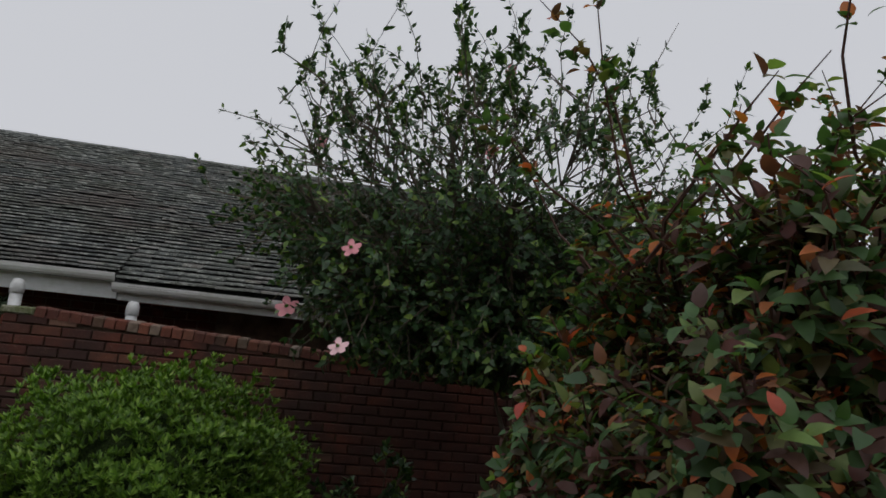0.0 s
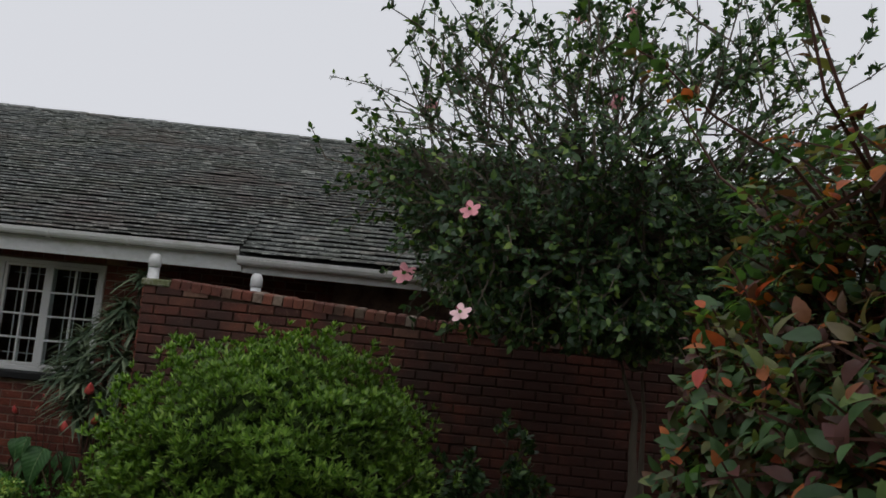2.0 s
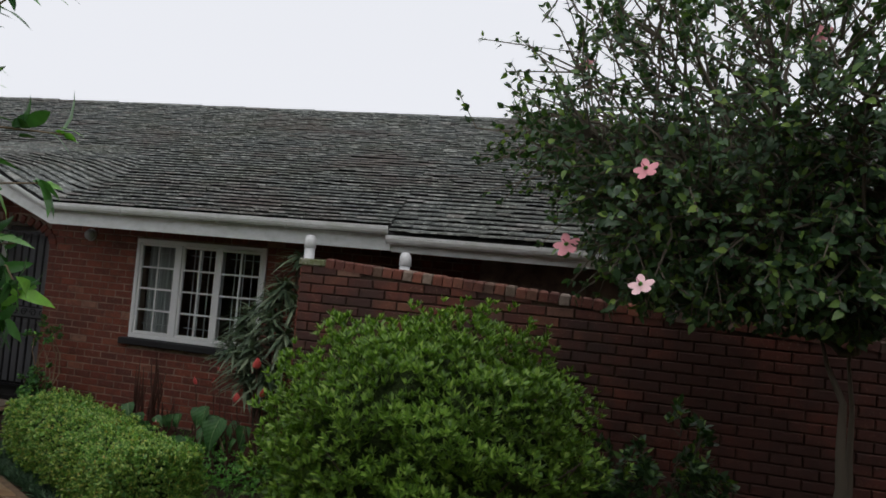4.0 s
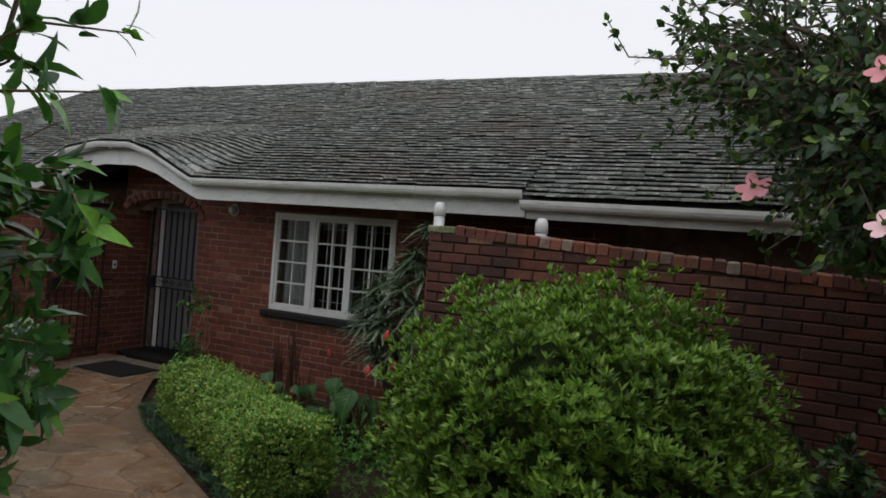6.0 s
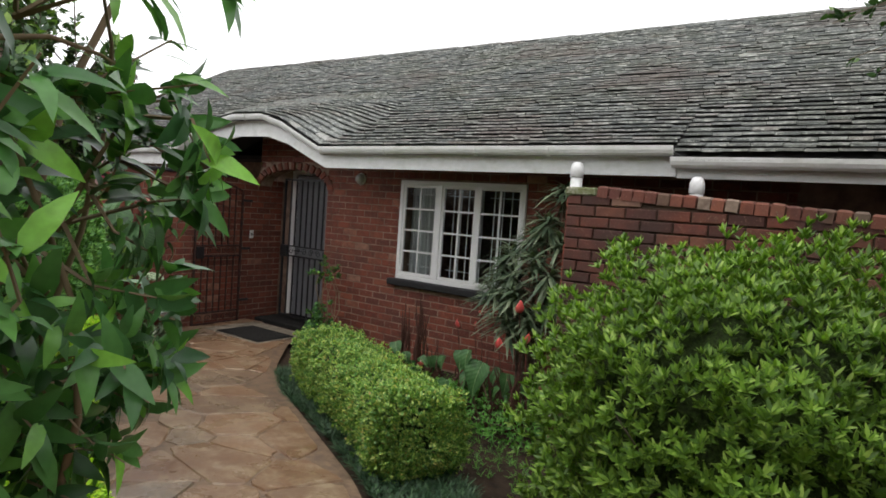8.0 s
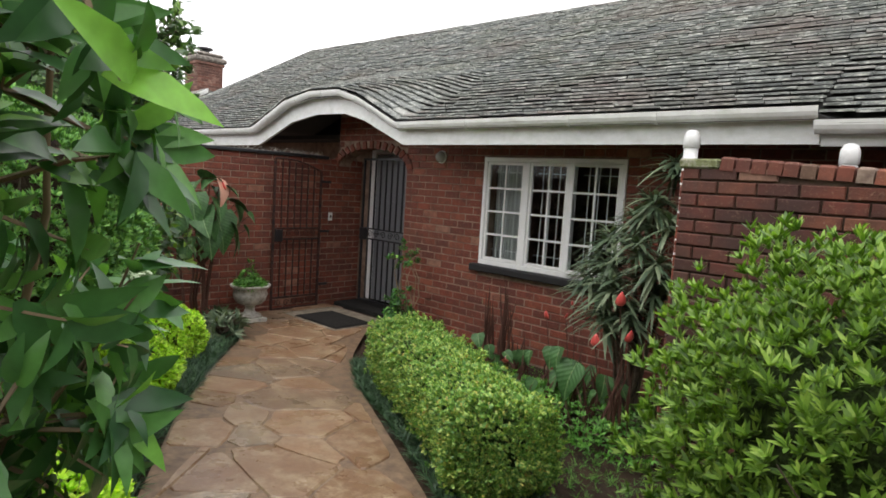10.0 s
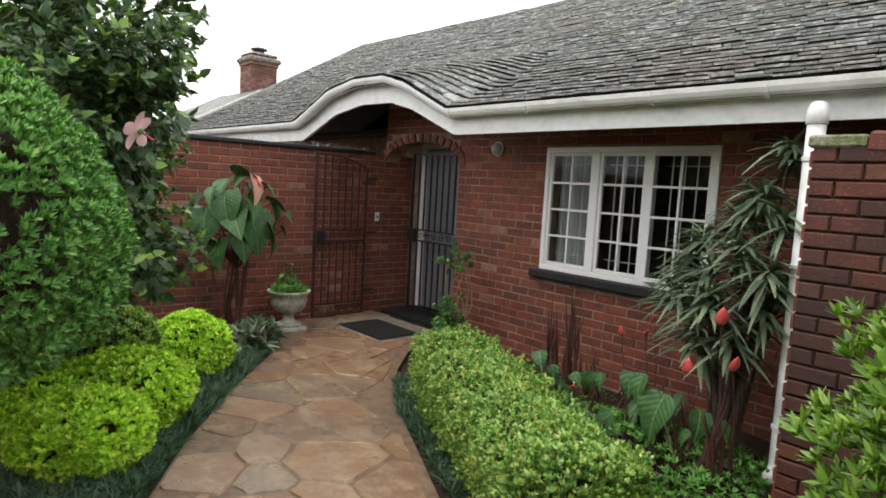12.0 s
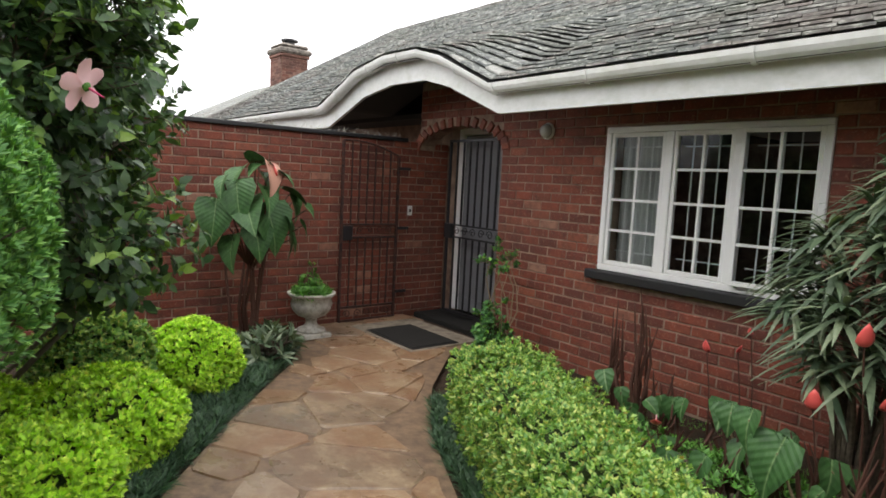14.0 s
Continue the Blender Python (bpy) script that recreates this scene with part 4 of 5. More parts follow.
# the low clipped hedge beside the path
def hedge():
    t = thing("clipped_hedge", "low clipped variegated yellow-green hedge along the stone path", "hedge", (0, 0, 0))
    line = [Vector((-5.84, 7.66)), Vector((-4.94, 7.18)), Vector((-4.26, 6.8)), Vector((-3.72, 6.5)), Vector((-3.3, 6.26))]
    n = 13000
    u = rng.random(n)
    k_end = rng.random(n) < 0.22
    u = np.where(k_end, np.where(rng.random(n) < 0.5, 0.1 * rng.random(n), 1 - 0.1 * rng.random(n)), u)
    a = rng.random(n) * PI2
    seg = u * (len(line) - 1)
    k = np.minimum(seg.astype(int), len(line) - 2)
    P = np.array([tuple(p) for p in line])
    cen = P[k] + (P[k + 1] - P[k]) * (seg - k)[:, None]
    dirs = P[k + 1] - P[k]
    dirs /= np.linalg.norm(dirs, axis=1, keepdims=True)
    nrm = np.stack([-dirs[:, 1], dirs[:, 0]], 1)
    ca, sa = np.cos(a), np.sin(a)
    e = (np.abs(ca) ** 3.8 + np.abs(sa) ** 3.8) ** (-1 / 3.8)
    d3 = np.stack([cen[:, 0] * 2.2 + ca, cen[:, 1] * 2.2, sa], 1)
    rad = e * lumpy(d3, 5, 0.13, 3.6) * (1 - 0.25 * rng.random(n) ** 2)
    half = 0.335 + 0.03 * np.sin(seg * 2)
    off = ca * rad * half
    z = 0.3 + 0 * sa
    # rounded ends, filled to the middle
    endw = np.minimum(np.minimum(u, 1 - u) / 0.1, 1.0)
    endf = np.sqrt(1 - (1 - endw) ** 2)
    base_z = np.array([ground_z(0, y) for y in cen[:, 1]])
    c = np.stack([cen[:, 0] + nrm[:, 0] * off * endf, cen[:, 1] + nrm[:, 1] * off * endf, base_z + z + sa * rad * 0.28 * endf], 1)
    ax = np.stack([nrm[:, 0] * ca, nrm[:, 1] * ca, sa], 1) + np.array([0, 0, 0.5]) + 0.4 * unit(n)
    ax /= np.linalg.norm(ax, axis=1, keepdims=True)
    c = c + ax * (0.075 * rng.random((n, 1)) ** 4)
    pos, along, up = rosettes(c, ax, 9, 1.0)
    scatter("foliage", leaf_shape(0.022, 0.012, 0.1, 0.1), pos + 0.008 * unit(len(pos)), along, up, rng.uniform(0.7, 1.35, len(pos)), LEAF_HEDGE, t, kind="stuff")
    bm = bmesh.new()
    rows = []
    for i in range(25):
        uu = 0.04 + 0.92 * i / 24
        k_ = min(int(uu * 4), 3)
        p = line[k_].lerp(line[k_ + 1], uu * 4 - k_)
        d = (line[k_ + 1] - line[k_]).normalized()
        f = (0.1, 0.45, 0.8)[min(i, 24 - i)] if min(i, 24 - i) < 3 else 1.0
        gz = ground_z(p.x, p.y)
        rows.append([bm.verts.new((p.x - d.y * 0.24 * f * math.cos(q), p.y + d.x * 0.24 * f * math.cos(q), gz + 0.28 + 0.21 * f * math.sin(q))) for q in [PI2 * j / 12 for j in range(12)]])
    for r1, r2 in zip(rows, rows[1:]):
        for j in range(12):
            bm.faces.new((r1[j], r1[(j + 1) % 12], r2[(j + 1) % 12], r2[j]))
    bm.faces.new(rows[0][::-1])
    bm.faces.new(rows[-1])
    # solid dark filling, coloured as the shade inside the hedge
    part("shade_core", bm, MAT_INNER_SHADE, t)
    for i in range(7):
        p = line[0].lerp(line[-1], (i + 0.5) / 7)
        g = ground_z(p.x, p.y)
        part("stem", tube([(p.x, p.y, g - 0.05), (p.x + 0.04, p.y, g + 0.15), (p.x - 0.02, p.y + 0.03, g + 0.4)], [0.014, 0.011, 0.006], 6), MAT_BARK, t)
    return t


hedge()


def golden_ball(at, size, seed, label, mat=None, tips=1700):
    g = ground_z(at[0], at[1])
    t = mound("golden_shrub", label, "shrub", (at[0], at[1], g + size[2] * 0.62), size, mat or LEAF_YELLOW, leaf_shape(0.036, 0.019, 0.1, 0.12), int(tips * 1.5), 9, 0.9, seed, 0.1, 4.0, group="clipped golden shrubs", inner=0.2, zmin=-0.6, box_power=2.1)
    core(t, (size[0] * 0.86, size[1] * 0.86, size[2] * 0.84), mat=MAT_INNER_SHADE)
    part("trunk", tube([(0, 0, -size[2] * 0.85), (0.01, 0.01, 0)], [0.02, 0.015], 6), MAT_BARK, t)
    return t


golden_ball((-7.2, 5.92), (0.36, 0.36, 0.29), 21, "round clipped golden-green shrub near the cement urn")
golden_ball((-6.2, 5.2), (0.42, 0.4, 0.26), 22, "round clipped golden-green shrub beside the stone path")
golden_ball((-5.62, 4.84), (0.34, 0.33, 0.22), 23, "round clipped bright yellow-green shrub at the bend of the path")
golden_ball((-6.2, 4.62), (0.3, 0.3, 0.27), 24, "round clipped golden shrub behind the front row")
golden_ball((-7.15, 5.3), (0.4, 0.38, 0.34), 25, "duller green rounded shrub in the shade behind golden ones", LEAF_HEDGE)
golden_ball((-3.75, 4.03), (0.38, 0.36, 0.36), 26, "round clipped yellow-green shrub under the broad-leaved bush")

cone = mound("conifer", "dense soft blue-green rounded conifer behind the golden shrubs", "shrub", (-4.98, 4.04, 1.58), (0.86, 0.84, 0.72), LEAF_CONE, leaf_shape(0.036, 0.009, 0.1, 0.1, "long"), 7600, 14, 0.7, 31, 0.09, 3.5, inner=0.2, up_bias=0.9, zmin=-0.9)
# no soil here: the dark soil colour stands for shade within the conifer
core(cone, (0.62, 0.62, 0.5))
part("trunk", tube([(-0.1, -0.1, -1.4), (-0.05, -0.05, -0.7), (0, 0, 0)], [0.06, 0.05, 0.04], 8), MAT_BARK, cone)
fl = thing("fallen_leaf", "fallen yellow leaf lying on a golden shrub", "leaf", (-5.45, 4.62, 0.86))
fl.rotation_euler = (0.3, 0.5, 1.0)
part("blade", *(lambda sh: (prism([(0.0, -0.02), (0.04, -0.035), (0.09, -0.02), (0.11, 0.0), (0.09, 0.025), (0.04, 0.035), (0.0, 0.02)], "z", 0, 0.002), MAT_YELLOWLEAF))(0), fl)


def loose_tree(name, label, at, foot, size, mat, shape, clusters, per, seed, leaf=(0.7, 1.3), branch=0.03, whips=0, zmin=-0.7, hole=0.35, spread=0.9, airy=0.5, limbs=None, tone=None, fork=None, k=5, twig=0.006, thin=0.0):
    """An open shrub: main limbs, twigs with leaves along them, gaps between."""
    r = np.random.default_rng(seed)
    t = thing(name, label, "shrub", at)
    limbs = limbs or 26
    d = r.normal(size=(limbs * 3, 3))
    d /= np.linalg.norm(d, axis=1, keepdims=True)
    d = d[d[:, 2] > zmin][:limbs]
    main = d * np.array(size) * r.uniform(0.55, 0.8, size=(len(d), 1))
    fork_v = np.array(fork if fork else foot, float)
    if fork:
        branch_web("trunk", foot, [fork], branch * 1.5, tone or MAT_BARK, t, seed + 1, 8)
        branch_web("trunk", (foot[0] + 0.12, foot[1] - 0.1, foot[2]), [(fork[0] + 0.2, fork[1], fork[2] + 0.1)], branch * 1.2, tone or MAT_BARK, t, seed + 2, 8)
    limbs_of(tuple(fork_v), [tuple(m) for m in main], branch * (0.8 if fork else 1), tone or MAT_BARK, t, seed)
    # twigs from points of the limbs outward
    V, F = [], []
    P, A = [], []
    foot_v = fork_v
    for i in range(clusters):
        m = main[r.integers(len(main))]
        u = r.uniform(0.45, 1.0)
        s = foot_v * (1 - u) + m * u
        dd = r.normal(size=3)
        dd /= np.linalg.norm(dd)
        out = s / np.array(size)
        ln = np.linalg.norm(out)
        dd = dd * 0.75 + out / max(ln, 0.2) * 0.8 + np.array([0, 0, 0.45])
        dd /= np.linalg.norm(dd)
        L = r.uniform(0.25, 0.6) * (size[0] + size[2]) / 3.0
        e = s + dd * L
        q = np.linalg.norm(e / np.array(size))
        lim = float(lumpy(np.array([e / np.linalg.norm(e)]), seed + 3, 0.16, 2.6)[0])
        if q > lim:
            e = e * (lim / q)
        if e[2] > 0.1 * size[2] and r.random() < thin:
            continue
        if e[2] < zmin * size[2]:
            continue
        mid = (s + e) / 2 + r.normal(size=3) * 0.05
        pts = [s, mid, e]
        v, f = tube_arrays([tuple(p) for p in pts], [twig, twig * 0.7, twig * 0.35], 3)
        o = len(V)
        V += v
        F += [tuple(j + o for j in qf) for qf in f]
        for j in range(k):
            w = 0.3 + 0.7 * (j + 0.7) / k
            p = (s * (1 - w) + mid * w * 1.0) if w < 0.5 else (mid * (1 - w) + e * w)
            p = s + (mid - s) * min(w * 2, 1) + (e - mid) * max(w * 2 - 1, 0)
            P.append(p)
            A.append(dd)
    for i in range(whips):
        a = r.uniform(0, PI2)
        rr = r.uniform(0.1, 0.75)
        s = np.array([math.cos(a) * rr * size[0], math.sin(a) * rr * size[1], size[2] * 0.5])
        e = s + np.array([r.uniform(-0.5, 0.5), r.uniform(-0.4, 0.4), r.uniform(0.35, 0.95) * size[2] * 0.72])
        mid = (s + e) / 2 + r.normal(size=3) * 0.07
        v, f = tube_arrays([tuple(s), tuple((s + mid) / 2 + r.normal(size=3) * 0.015), tuple(mid), tuple((e + mid) / 2 + r.normal(size=3) * 0.02), tuple(e)], [0.006, 0.005, 0.004, 0.003, 0.0015], 4)
        o = len(V)
        V += v
        F += [tuple(j + o for j in qf) for qf in f]
        for j in range(11):
            w = r.uniform(0.15, 1.0)
            P.append(s + (mid - s) * min(w * 2, 1) + (e - mid) * max(w * 2 - 1, 0))
            A.append((e - s) / np.linalg.norm(e - s))
    ob = new("twig_tangle", mesh_of("twig_tangle", V, F, tone or MAT_BARK))
    ob.parent = t
    ob["kind"] = "stuff"
    P, A = np.array(P), np.array(A)
    pos, along, up = rosettes(P, A, per, spread, 0.6)
    up = up + np.array([0, 0, 0.8])
    pos = pos + 0.02 * unit(len(pos))
    scatter("foliage", shape, pos, along, up, rng.uniform(*leaf, size=len(pos)), mat, t, kind="stuff")
    return t


# the big open hibiscus with pink flowers
hib = loose_tree("hibiscus_bush", "tall open hibiscus with dark leaves, bare whips and pink flowers", (0.54, 6.05, 3.08), (0.3, 0.3, -2.85), (2.05, 1.3, 1.22), LEAF_HIB, leaf_shape(0.055, 0.032, 0.2, 0.25), 4700, 4, 41, leaf=(0.5, 1.2), thin=0.7, branch=0.032, whips=105, zmin=-0.9, limbs=52, fork=(0.3, 0.4, -1.1), k=4, twig=0.008, tone=MAT_TWIG)
# the coppery bush close by
cop_b = loose_tree("copperleaf_bush", "loose bush with mixed green, purple and orange-red leaves", (0.8, 3.2, 1.88), (0.1, 0.0, -1.56), (0.86, 0.85, 1.12), LEAF_CROTON, leaf_shape(0.037, 0.023, 0.25, 0.5, "round"), 6200, 4, 42, thin=0.12, leaf=(0.45, 1.45), branch=0.014, whips=40, zmin=-0.95, limbs=34, tone=MAT_STEM)
# broad-leaved bush on the other side
broad = loose_tree("hydrangea_bush", "tall bush with large glossy pointed leaves on pale branches", (-2.76, 3.54, 2.2), (-0.72, -0.2, -2.0), (0.96, 0.5, 1.55), LEAF_BROAD, leaf_shape(0.098, 0.036, 0.18, 0.5, "long"), 1150, 5, 43, branch=0.016, zmin=-0.72, limbs=26, tone=MAT_TAN, k=3, leaf=(0.55, 1.25))
hh = thing("hydrangea_flower", "budding greenish-white hydrangea head ringed by large leaves", "flower", (-2.76, 4.05, 1.62), "")
tipsA = np.array([[math.cos(a), math.sin(a), 0.25 * ((i % 2) * 2 - 1)] for i, a in enumerate([0.3, 1.4, 2.5, 3.6, 4.9, 5.7])])
scatter("leaf_whorl", leaf_shape(0.14, 0.06, 0.12, 0.25, "round"), np.zeros((6, 3)) + tipsA * 0.012, tipsA, np.tile([0.0, 0.0, 1.0], (6, 1)), np.array([1.0, 0.85, 1.1, 0.9, 1.05, 0.9]), LEAF_BROAD, hh, kind="stuff")
bm = bmesh.new()
for i in range(60):
    a, e2 = rs.uniform(0, PI2), rs.uniform(0, 1)
    r_ = bmesh.ops.create_icosphere(bm, subdivisions=1, radius=0.0045)
    for v in r_["verts"]:
        v.co += Vector((0.03 * math.sqrt(e2) * math.cos(a), 0.03 * math.sqrt(e2) * math.sin(a), 0.04 - 0.015 * e2))
part("bud_cluster", bm, material("green_white_bud", (0.45, 0.55, 0.35), 0.5), hh, "greenish-white buds")
part("stalk", tube([(0, 0, 0.03), (-0.12, -0.16, -0.2), (-0.45, -0.45, -0.5)], [0.006, 0.008, 0.01], 6), MAT_TAN, hh)
# dark hibiscus by the garden wall
hib2 = loose_tree("hibiscus_bush", "tall dark hibiscus with pale pink flowers against the garden wall", (-6.3, 4.82, 2.0), (-0.6, -0.5, -1.85), (1.05, 0.9, 1.6), LEAF_HIB2, leaf_shape(0.07, 0.042, 0.2, 0.3), 2700, 4, 44, leaf=(0.6, 1.3), branch=0.022, whips=12, zmin=-0.66, limbs=34, tone=MAT_TWIG)
# dull low shrub in the shade under the hibiscus
low = loose_tree("shade_shrub", "small thin shrub with dull leaves in the shade", (0.0, 6.6, 0.95), (0, 0, -0.75), (0.55, 0.4, 0.5), LEAF_HIB, leaf_shape(0.06, 0.03, 0.12, 0.15), 170, 4, 45, branch=0.01, limbs=12)


def flower(at, toward, size, mat, label, centre=True):
    """A five-petalled hibiscus flower."""
    t = thing("hibiscus_flower", label, "flower", at, "hibiscus flowers")
    t.matrix_world = look(at, toward)
    sh = leaf_shape(size * 0.6, size * 0.44, 0.2, 0.55, "petal")
    for i in range(5):
        a = PI2 * i / 5
        V, F = sh
        R = Matrix.Rotation(a, 3, "Z") @ Matrix.Rotation(-0.62 + 0.12 * ((i * 3) % 5 - 2) / 2, 3, "Y")
        ob = new("petal", mesh_of("petal", [R @ Vector(v) for v in V], F, mat, True))
        ob.parent = t
    part("stamen", tube([(0, 0, 0), (0.005, -0.008, -size * 0.5)], [size * 0.03, size * 0.02], 6), MAT_MAGENTA, t, "deep red stamen")
    part("calyx", lathe([(0.004, 0.03), (size * 0.12, 0.0), (size * 0.05, -0.01)], 8), LEAF_FERN, t)
    return t


for at, size, mat in (((-0.341, 5.15, 2.67), 0.085, MAT_PINK), ((-0.667, 5.645, 2.345), 0.11, MAT_PINK), ((-0.35, 4.9, 2.16), 0.08, MAT_PALEPINK), ((-0.645, 6.45, 3.6), 0.08, MAT_PINK), ((0.466, 5.6, 3.45), 0.08, MAT_PINK), ((0.302, 5.994, 4.14), 0.08, MAT_PINK), ((0.75, 6.4, 4.4), 0.08, MAT_PINK)):
    flower(at, (-1.4, 2.6, 4.2), size, mat, "open pink hibiscus flower with a dark centre")
for at, size, way in (((-5.14, 5.0, 1.975), 0.15, (-4.34, 5.8, 1.52)), ((-6.0, 4.75, 2.75), 0.12, (-2.0, 4.2, 1.8))):
    flower(at, way, size, MAT_PALEPINK, "pale pink hibiscus flower with a red centre")


# ---- urn ----
def urn():
    t = thing("garden_urn", "weathered pale cement urn planter with ferny greens beside the garden gate", "urn", (-8.43, 7.5, 0.02))
    t.scale = (1.25, 1.25, 1.14)
    part("plinth", box((-0.13, -0.13, 0), (0.13, 0.13, 0.05), 0.01), MAT_CEMENT, t)
    part("stem", lathe([(0.12, 0.05), (0.115, 0.075), (0.06, 0.1), (0.045, 0.14), (0.05, 0.17), (0.075, 0.185)], 20), MAT_CEMENT, t, smooth=True)
    prof = [(0.07, 0.185), (0.11, 0.2), (0.15, 0.25), (0.165, 0.31), (0.16, 0.36), (0.185, 0.385), (0.2, 0.4), (0.2, 0.415), (0.175, 0.415), (0.15, 0.38), (0.1, 0.36)]
    bm = lathe(prof, 32)
    for v in bm.verts:
        if 0.19 < v.co.z < 0.35:
            a = math.atan2(v.co.y, v.co.x)
            f = 1 + 0.05 * math.cos(16 * a)
            v.co.x *= f
            v.co.y *= f
    part("bowl", bm, MAT_CEMENT, t, smooth=True)
    return t


urn()
up_ = mound("urn_plant", "ferny green plant spilling over the cement urn", "plant", (-8.43, 7.5, 0.495), (0.2, 0.2, 0.05), LEAF_FERN, leaf_shape(0.06, 0.014, 0.1, 0.35, "long"), 220, 6, 0.9, 51, 0.2, 3, zmin=-0.2)
loose_tree("urn_sprig", "thin upright sprig growing from the cement urn", (-8.45, 7.48, 0.64), (0, 0, -0.17), (0.09, 0.09, 0.16), LEAF_FERN, leaf_shape(0.04, 0.02), 14, 3, 52, branch=0.003, limbs=5)


# ---- taro-like plant against the garden wall ----
def big_leaf(t, tip, foot, size, face, mat, seed, stem=None):
    r = random.Random(seed)
    foot, tip = Vector(foot), Vector(tip)
    mid = (foot + tip) / 2 + Vector((r.uniform(-0.06, 0.06), r.uniform(-0.06, 0.06), 0.06))
    part("petiole", tube([foot, mid, tip], [0.011, 0.008, 0.005], 6), stem or MAT_STEM, t)
    outline_ = [(-0.18, 0.0), (-0.42, 0.2), (-0.34, 0.42), (0.0, 0.5), (0.35, 0.4), (0.75, 0.2), (1.1, 0.0)]
    V, F = [], []
    rows = 5
    for (x, w) in outline_:
        for j in range(-rows, rows + 1):
            q = j / rows
            V.append(Vector((x * 0.8, w * q, 0.14 * abs(q) * w * 2 - 0.28 * max(x, 0) ** 2 + 0.022 * math.sin(9 * x + 3 * abs(q)) * abs(q))) * size)
    n = 2 * rows + 1
    for i in range(len(outline_) - 1):
        for j in range(n - 1):
            F.append((i * n + j, (i + 1) * n + j, (i + 1) * n + j + 1, i * n + j + 1))
    ob = new("leaf_blade", mesh_of("leaf_blade", V, F, mat, True))
    ob.parent = t
    ob.matrix_basis = Matrix.Translation(tip) @ Vector(face).to_track_quat("X", "Z").to_matrix().to_4x4() @ pose(0, 0, 0, r.uniform(-30, 30), 0, 0)


LEAF_TARO = material("anthurium_leaf", (0.06, 0.13, 0.04), 0.5, 0.35)
c = ramp(LEAF_TARO, noise_out(LEAF_TARO, 9, 4, 0.65, "Object", (1, 2, 1)), [(0.3, (0.018, 0.055, 0.016)), (0.55, (0.04, 0.11, 0.03)), (0.75, (0.08, 0.17, 0.06))])
tc_ = node(LEAF_TARO, "ShaderNodeTexCoord")
sx_ = node(LEAF_TARO, "ShaderNodeSeparateXYZ")
join(LEAF_TARO, tc_.outputs["Object"], sx_.inputs["Vector"])


def maths(m, kind, a, b=0.0):
    n = node(m, "ShaderNodeMath")
    n.operation = kind
    for k_, v_ in ((0, a), (1, b)):
        if isinstance(v_, float):
            n.inputs[k_].default_value = v_
        else:
            join(m, v_, n.inputs[k_])
    return n.outputs["Value"]


across = maths(LEAF_TARO, "ABSOLUTE", sx_.outputs["Y"])
waves = maths(LEAF_TARO, "SINE", maths(LEAF_TARO, "MULTIPLY", maths(LEAF_TARO, "SUBTRACT", sx_.outputs["X"], maths(LEAF_TARO, "MULTIPLY", across, 0.8)), 150.0))
c = mix(LEAF_TARO, ramp(LEAF_TARO, waves, [(0.82, (0, 0, 0)), (1.0, (0.16, 0.16, 0.16))]), c, (0.12, 0.2, 0.09))
c = mix(LEAF_TARO, ramp(LEAF_TARO, across, [(0.0, (0.8, 0.8, 0.8)), (0.006, (0, 0, 0))]), c, (0.2, 0.3, 0.13))
base(LEAF_TARO, c)
bump(LEAF_TARO, waves, 0.3, 0.003)
LEAF_FADED = material("faded_leaf", (0.55, 0.3, 0.22), 0.55, 0.4)

taro = thing("anthurium_plant", "tall anthurium with large heart-shaped leaves against the brick wall", "plant", (-8.35, 6.75, 0.03))
r8 = random.Random(8)
for i in range(11):
    a = r8.uniform(0, PI2)
    pts = [(0.12 * math.cos(a), 0.12 * math.sin(a), 0), (0.1 * math.cos(a + 0.6), 0.14 * math.sin(a + 0.4), 0.35), (0.16 * math.cos(a), 0.2 * math.sin(a), 0.72 + 0.25 * r8.random())]
    part("cane", tube(pts, [0.02, 0.016, 0.011], 7), MAT_STEM, taro)
for i, (x, y, z, fx, fy, fz, s) in enumerate([(0.18, -0.34, 1.32, 0.3, -0.2, -0.9, 0.36), (0.28, -0.18, 1.5, 0.4, -0.1, -0.7, 0.36), (0.3, 0.12, 1.28, 0.3, 0.2, -0.9, 0.42), (0.22, -0.2, 1.02, 0.3, -0.3, -0.8, 0.3), (0.3, 0.3, 1.18, 0.2, 0.3, -0.9, 0.34), (0.1, -0.1, 1.68, 0.3, -0.4, -0.3, 0.3), (0.25, 0.1, 1.62, 0.5, 0.2, -0.5, 0.3), (0.15, 0.42, 1.42, 0.1, 0.3, -0.8, 0.26), (0.3, 0.0, 1.12, 0.4, 0, -0.8, 0.3), (0.1, -0.3, 1.15, 0.1, -0.6, -0.5, 0.3), (0.2, 0.36, 1.5, 0.2, 0.7, -0.3, 0.28), (0.12, 0.05, 1.78, 0.5, 0.3, 0.1, 0.26), (0.34, -0.1, 1.36, 0.7, -0.2, -0.5, 0.34)]):
    big_leaf(taro, (x, y, z), (0.05, 0.02, 0.8), s, (fx, fy, fz), LEAF_TARO, 60 + i)
big_leaf(taro, (0.34, 0.1, 1.7), (0.05, 0.02, 0.9), 0.3, (0.4, 0.1, -0.7), LEAF_FADED, 75)
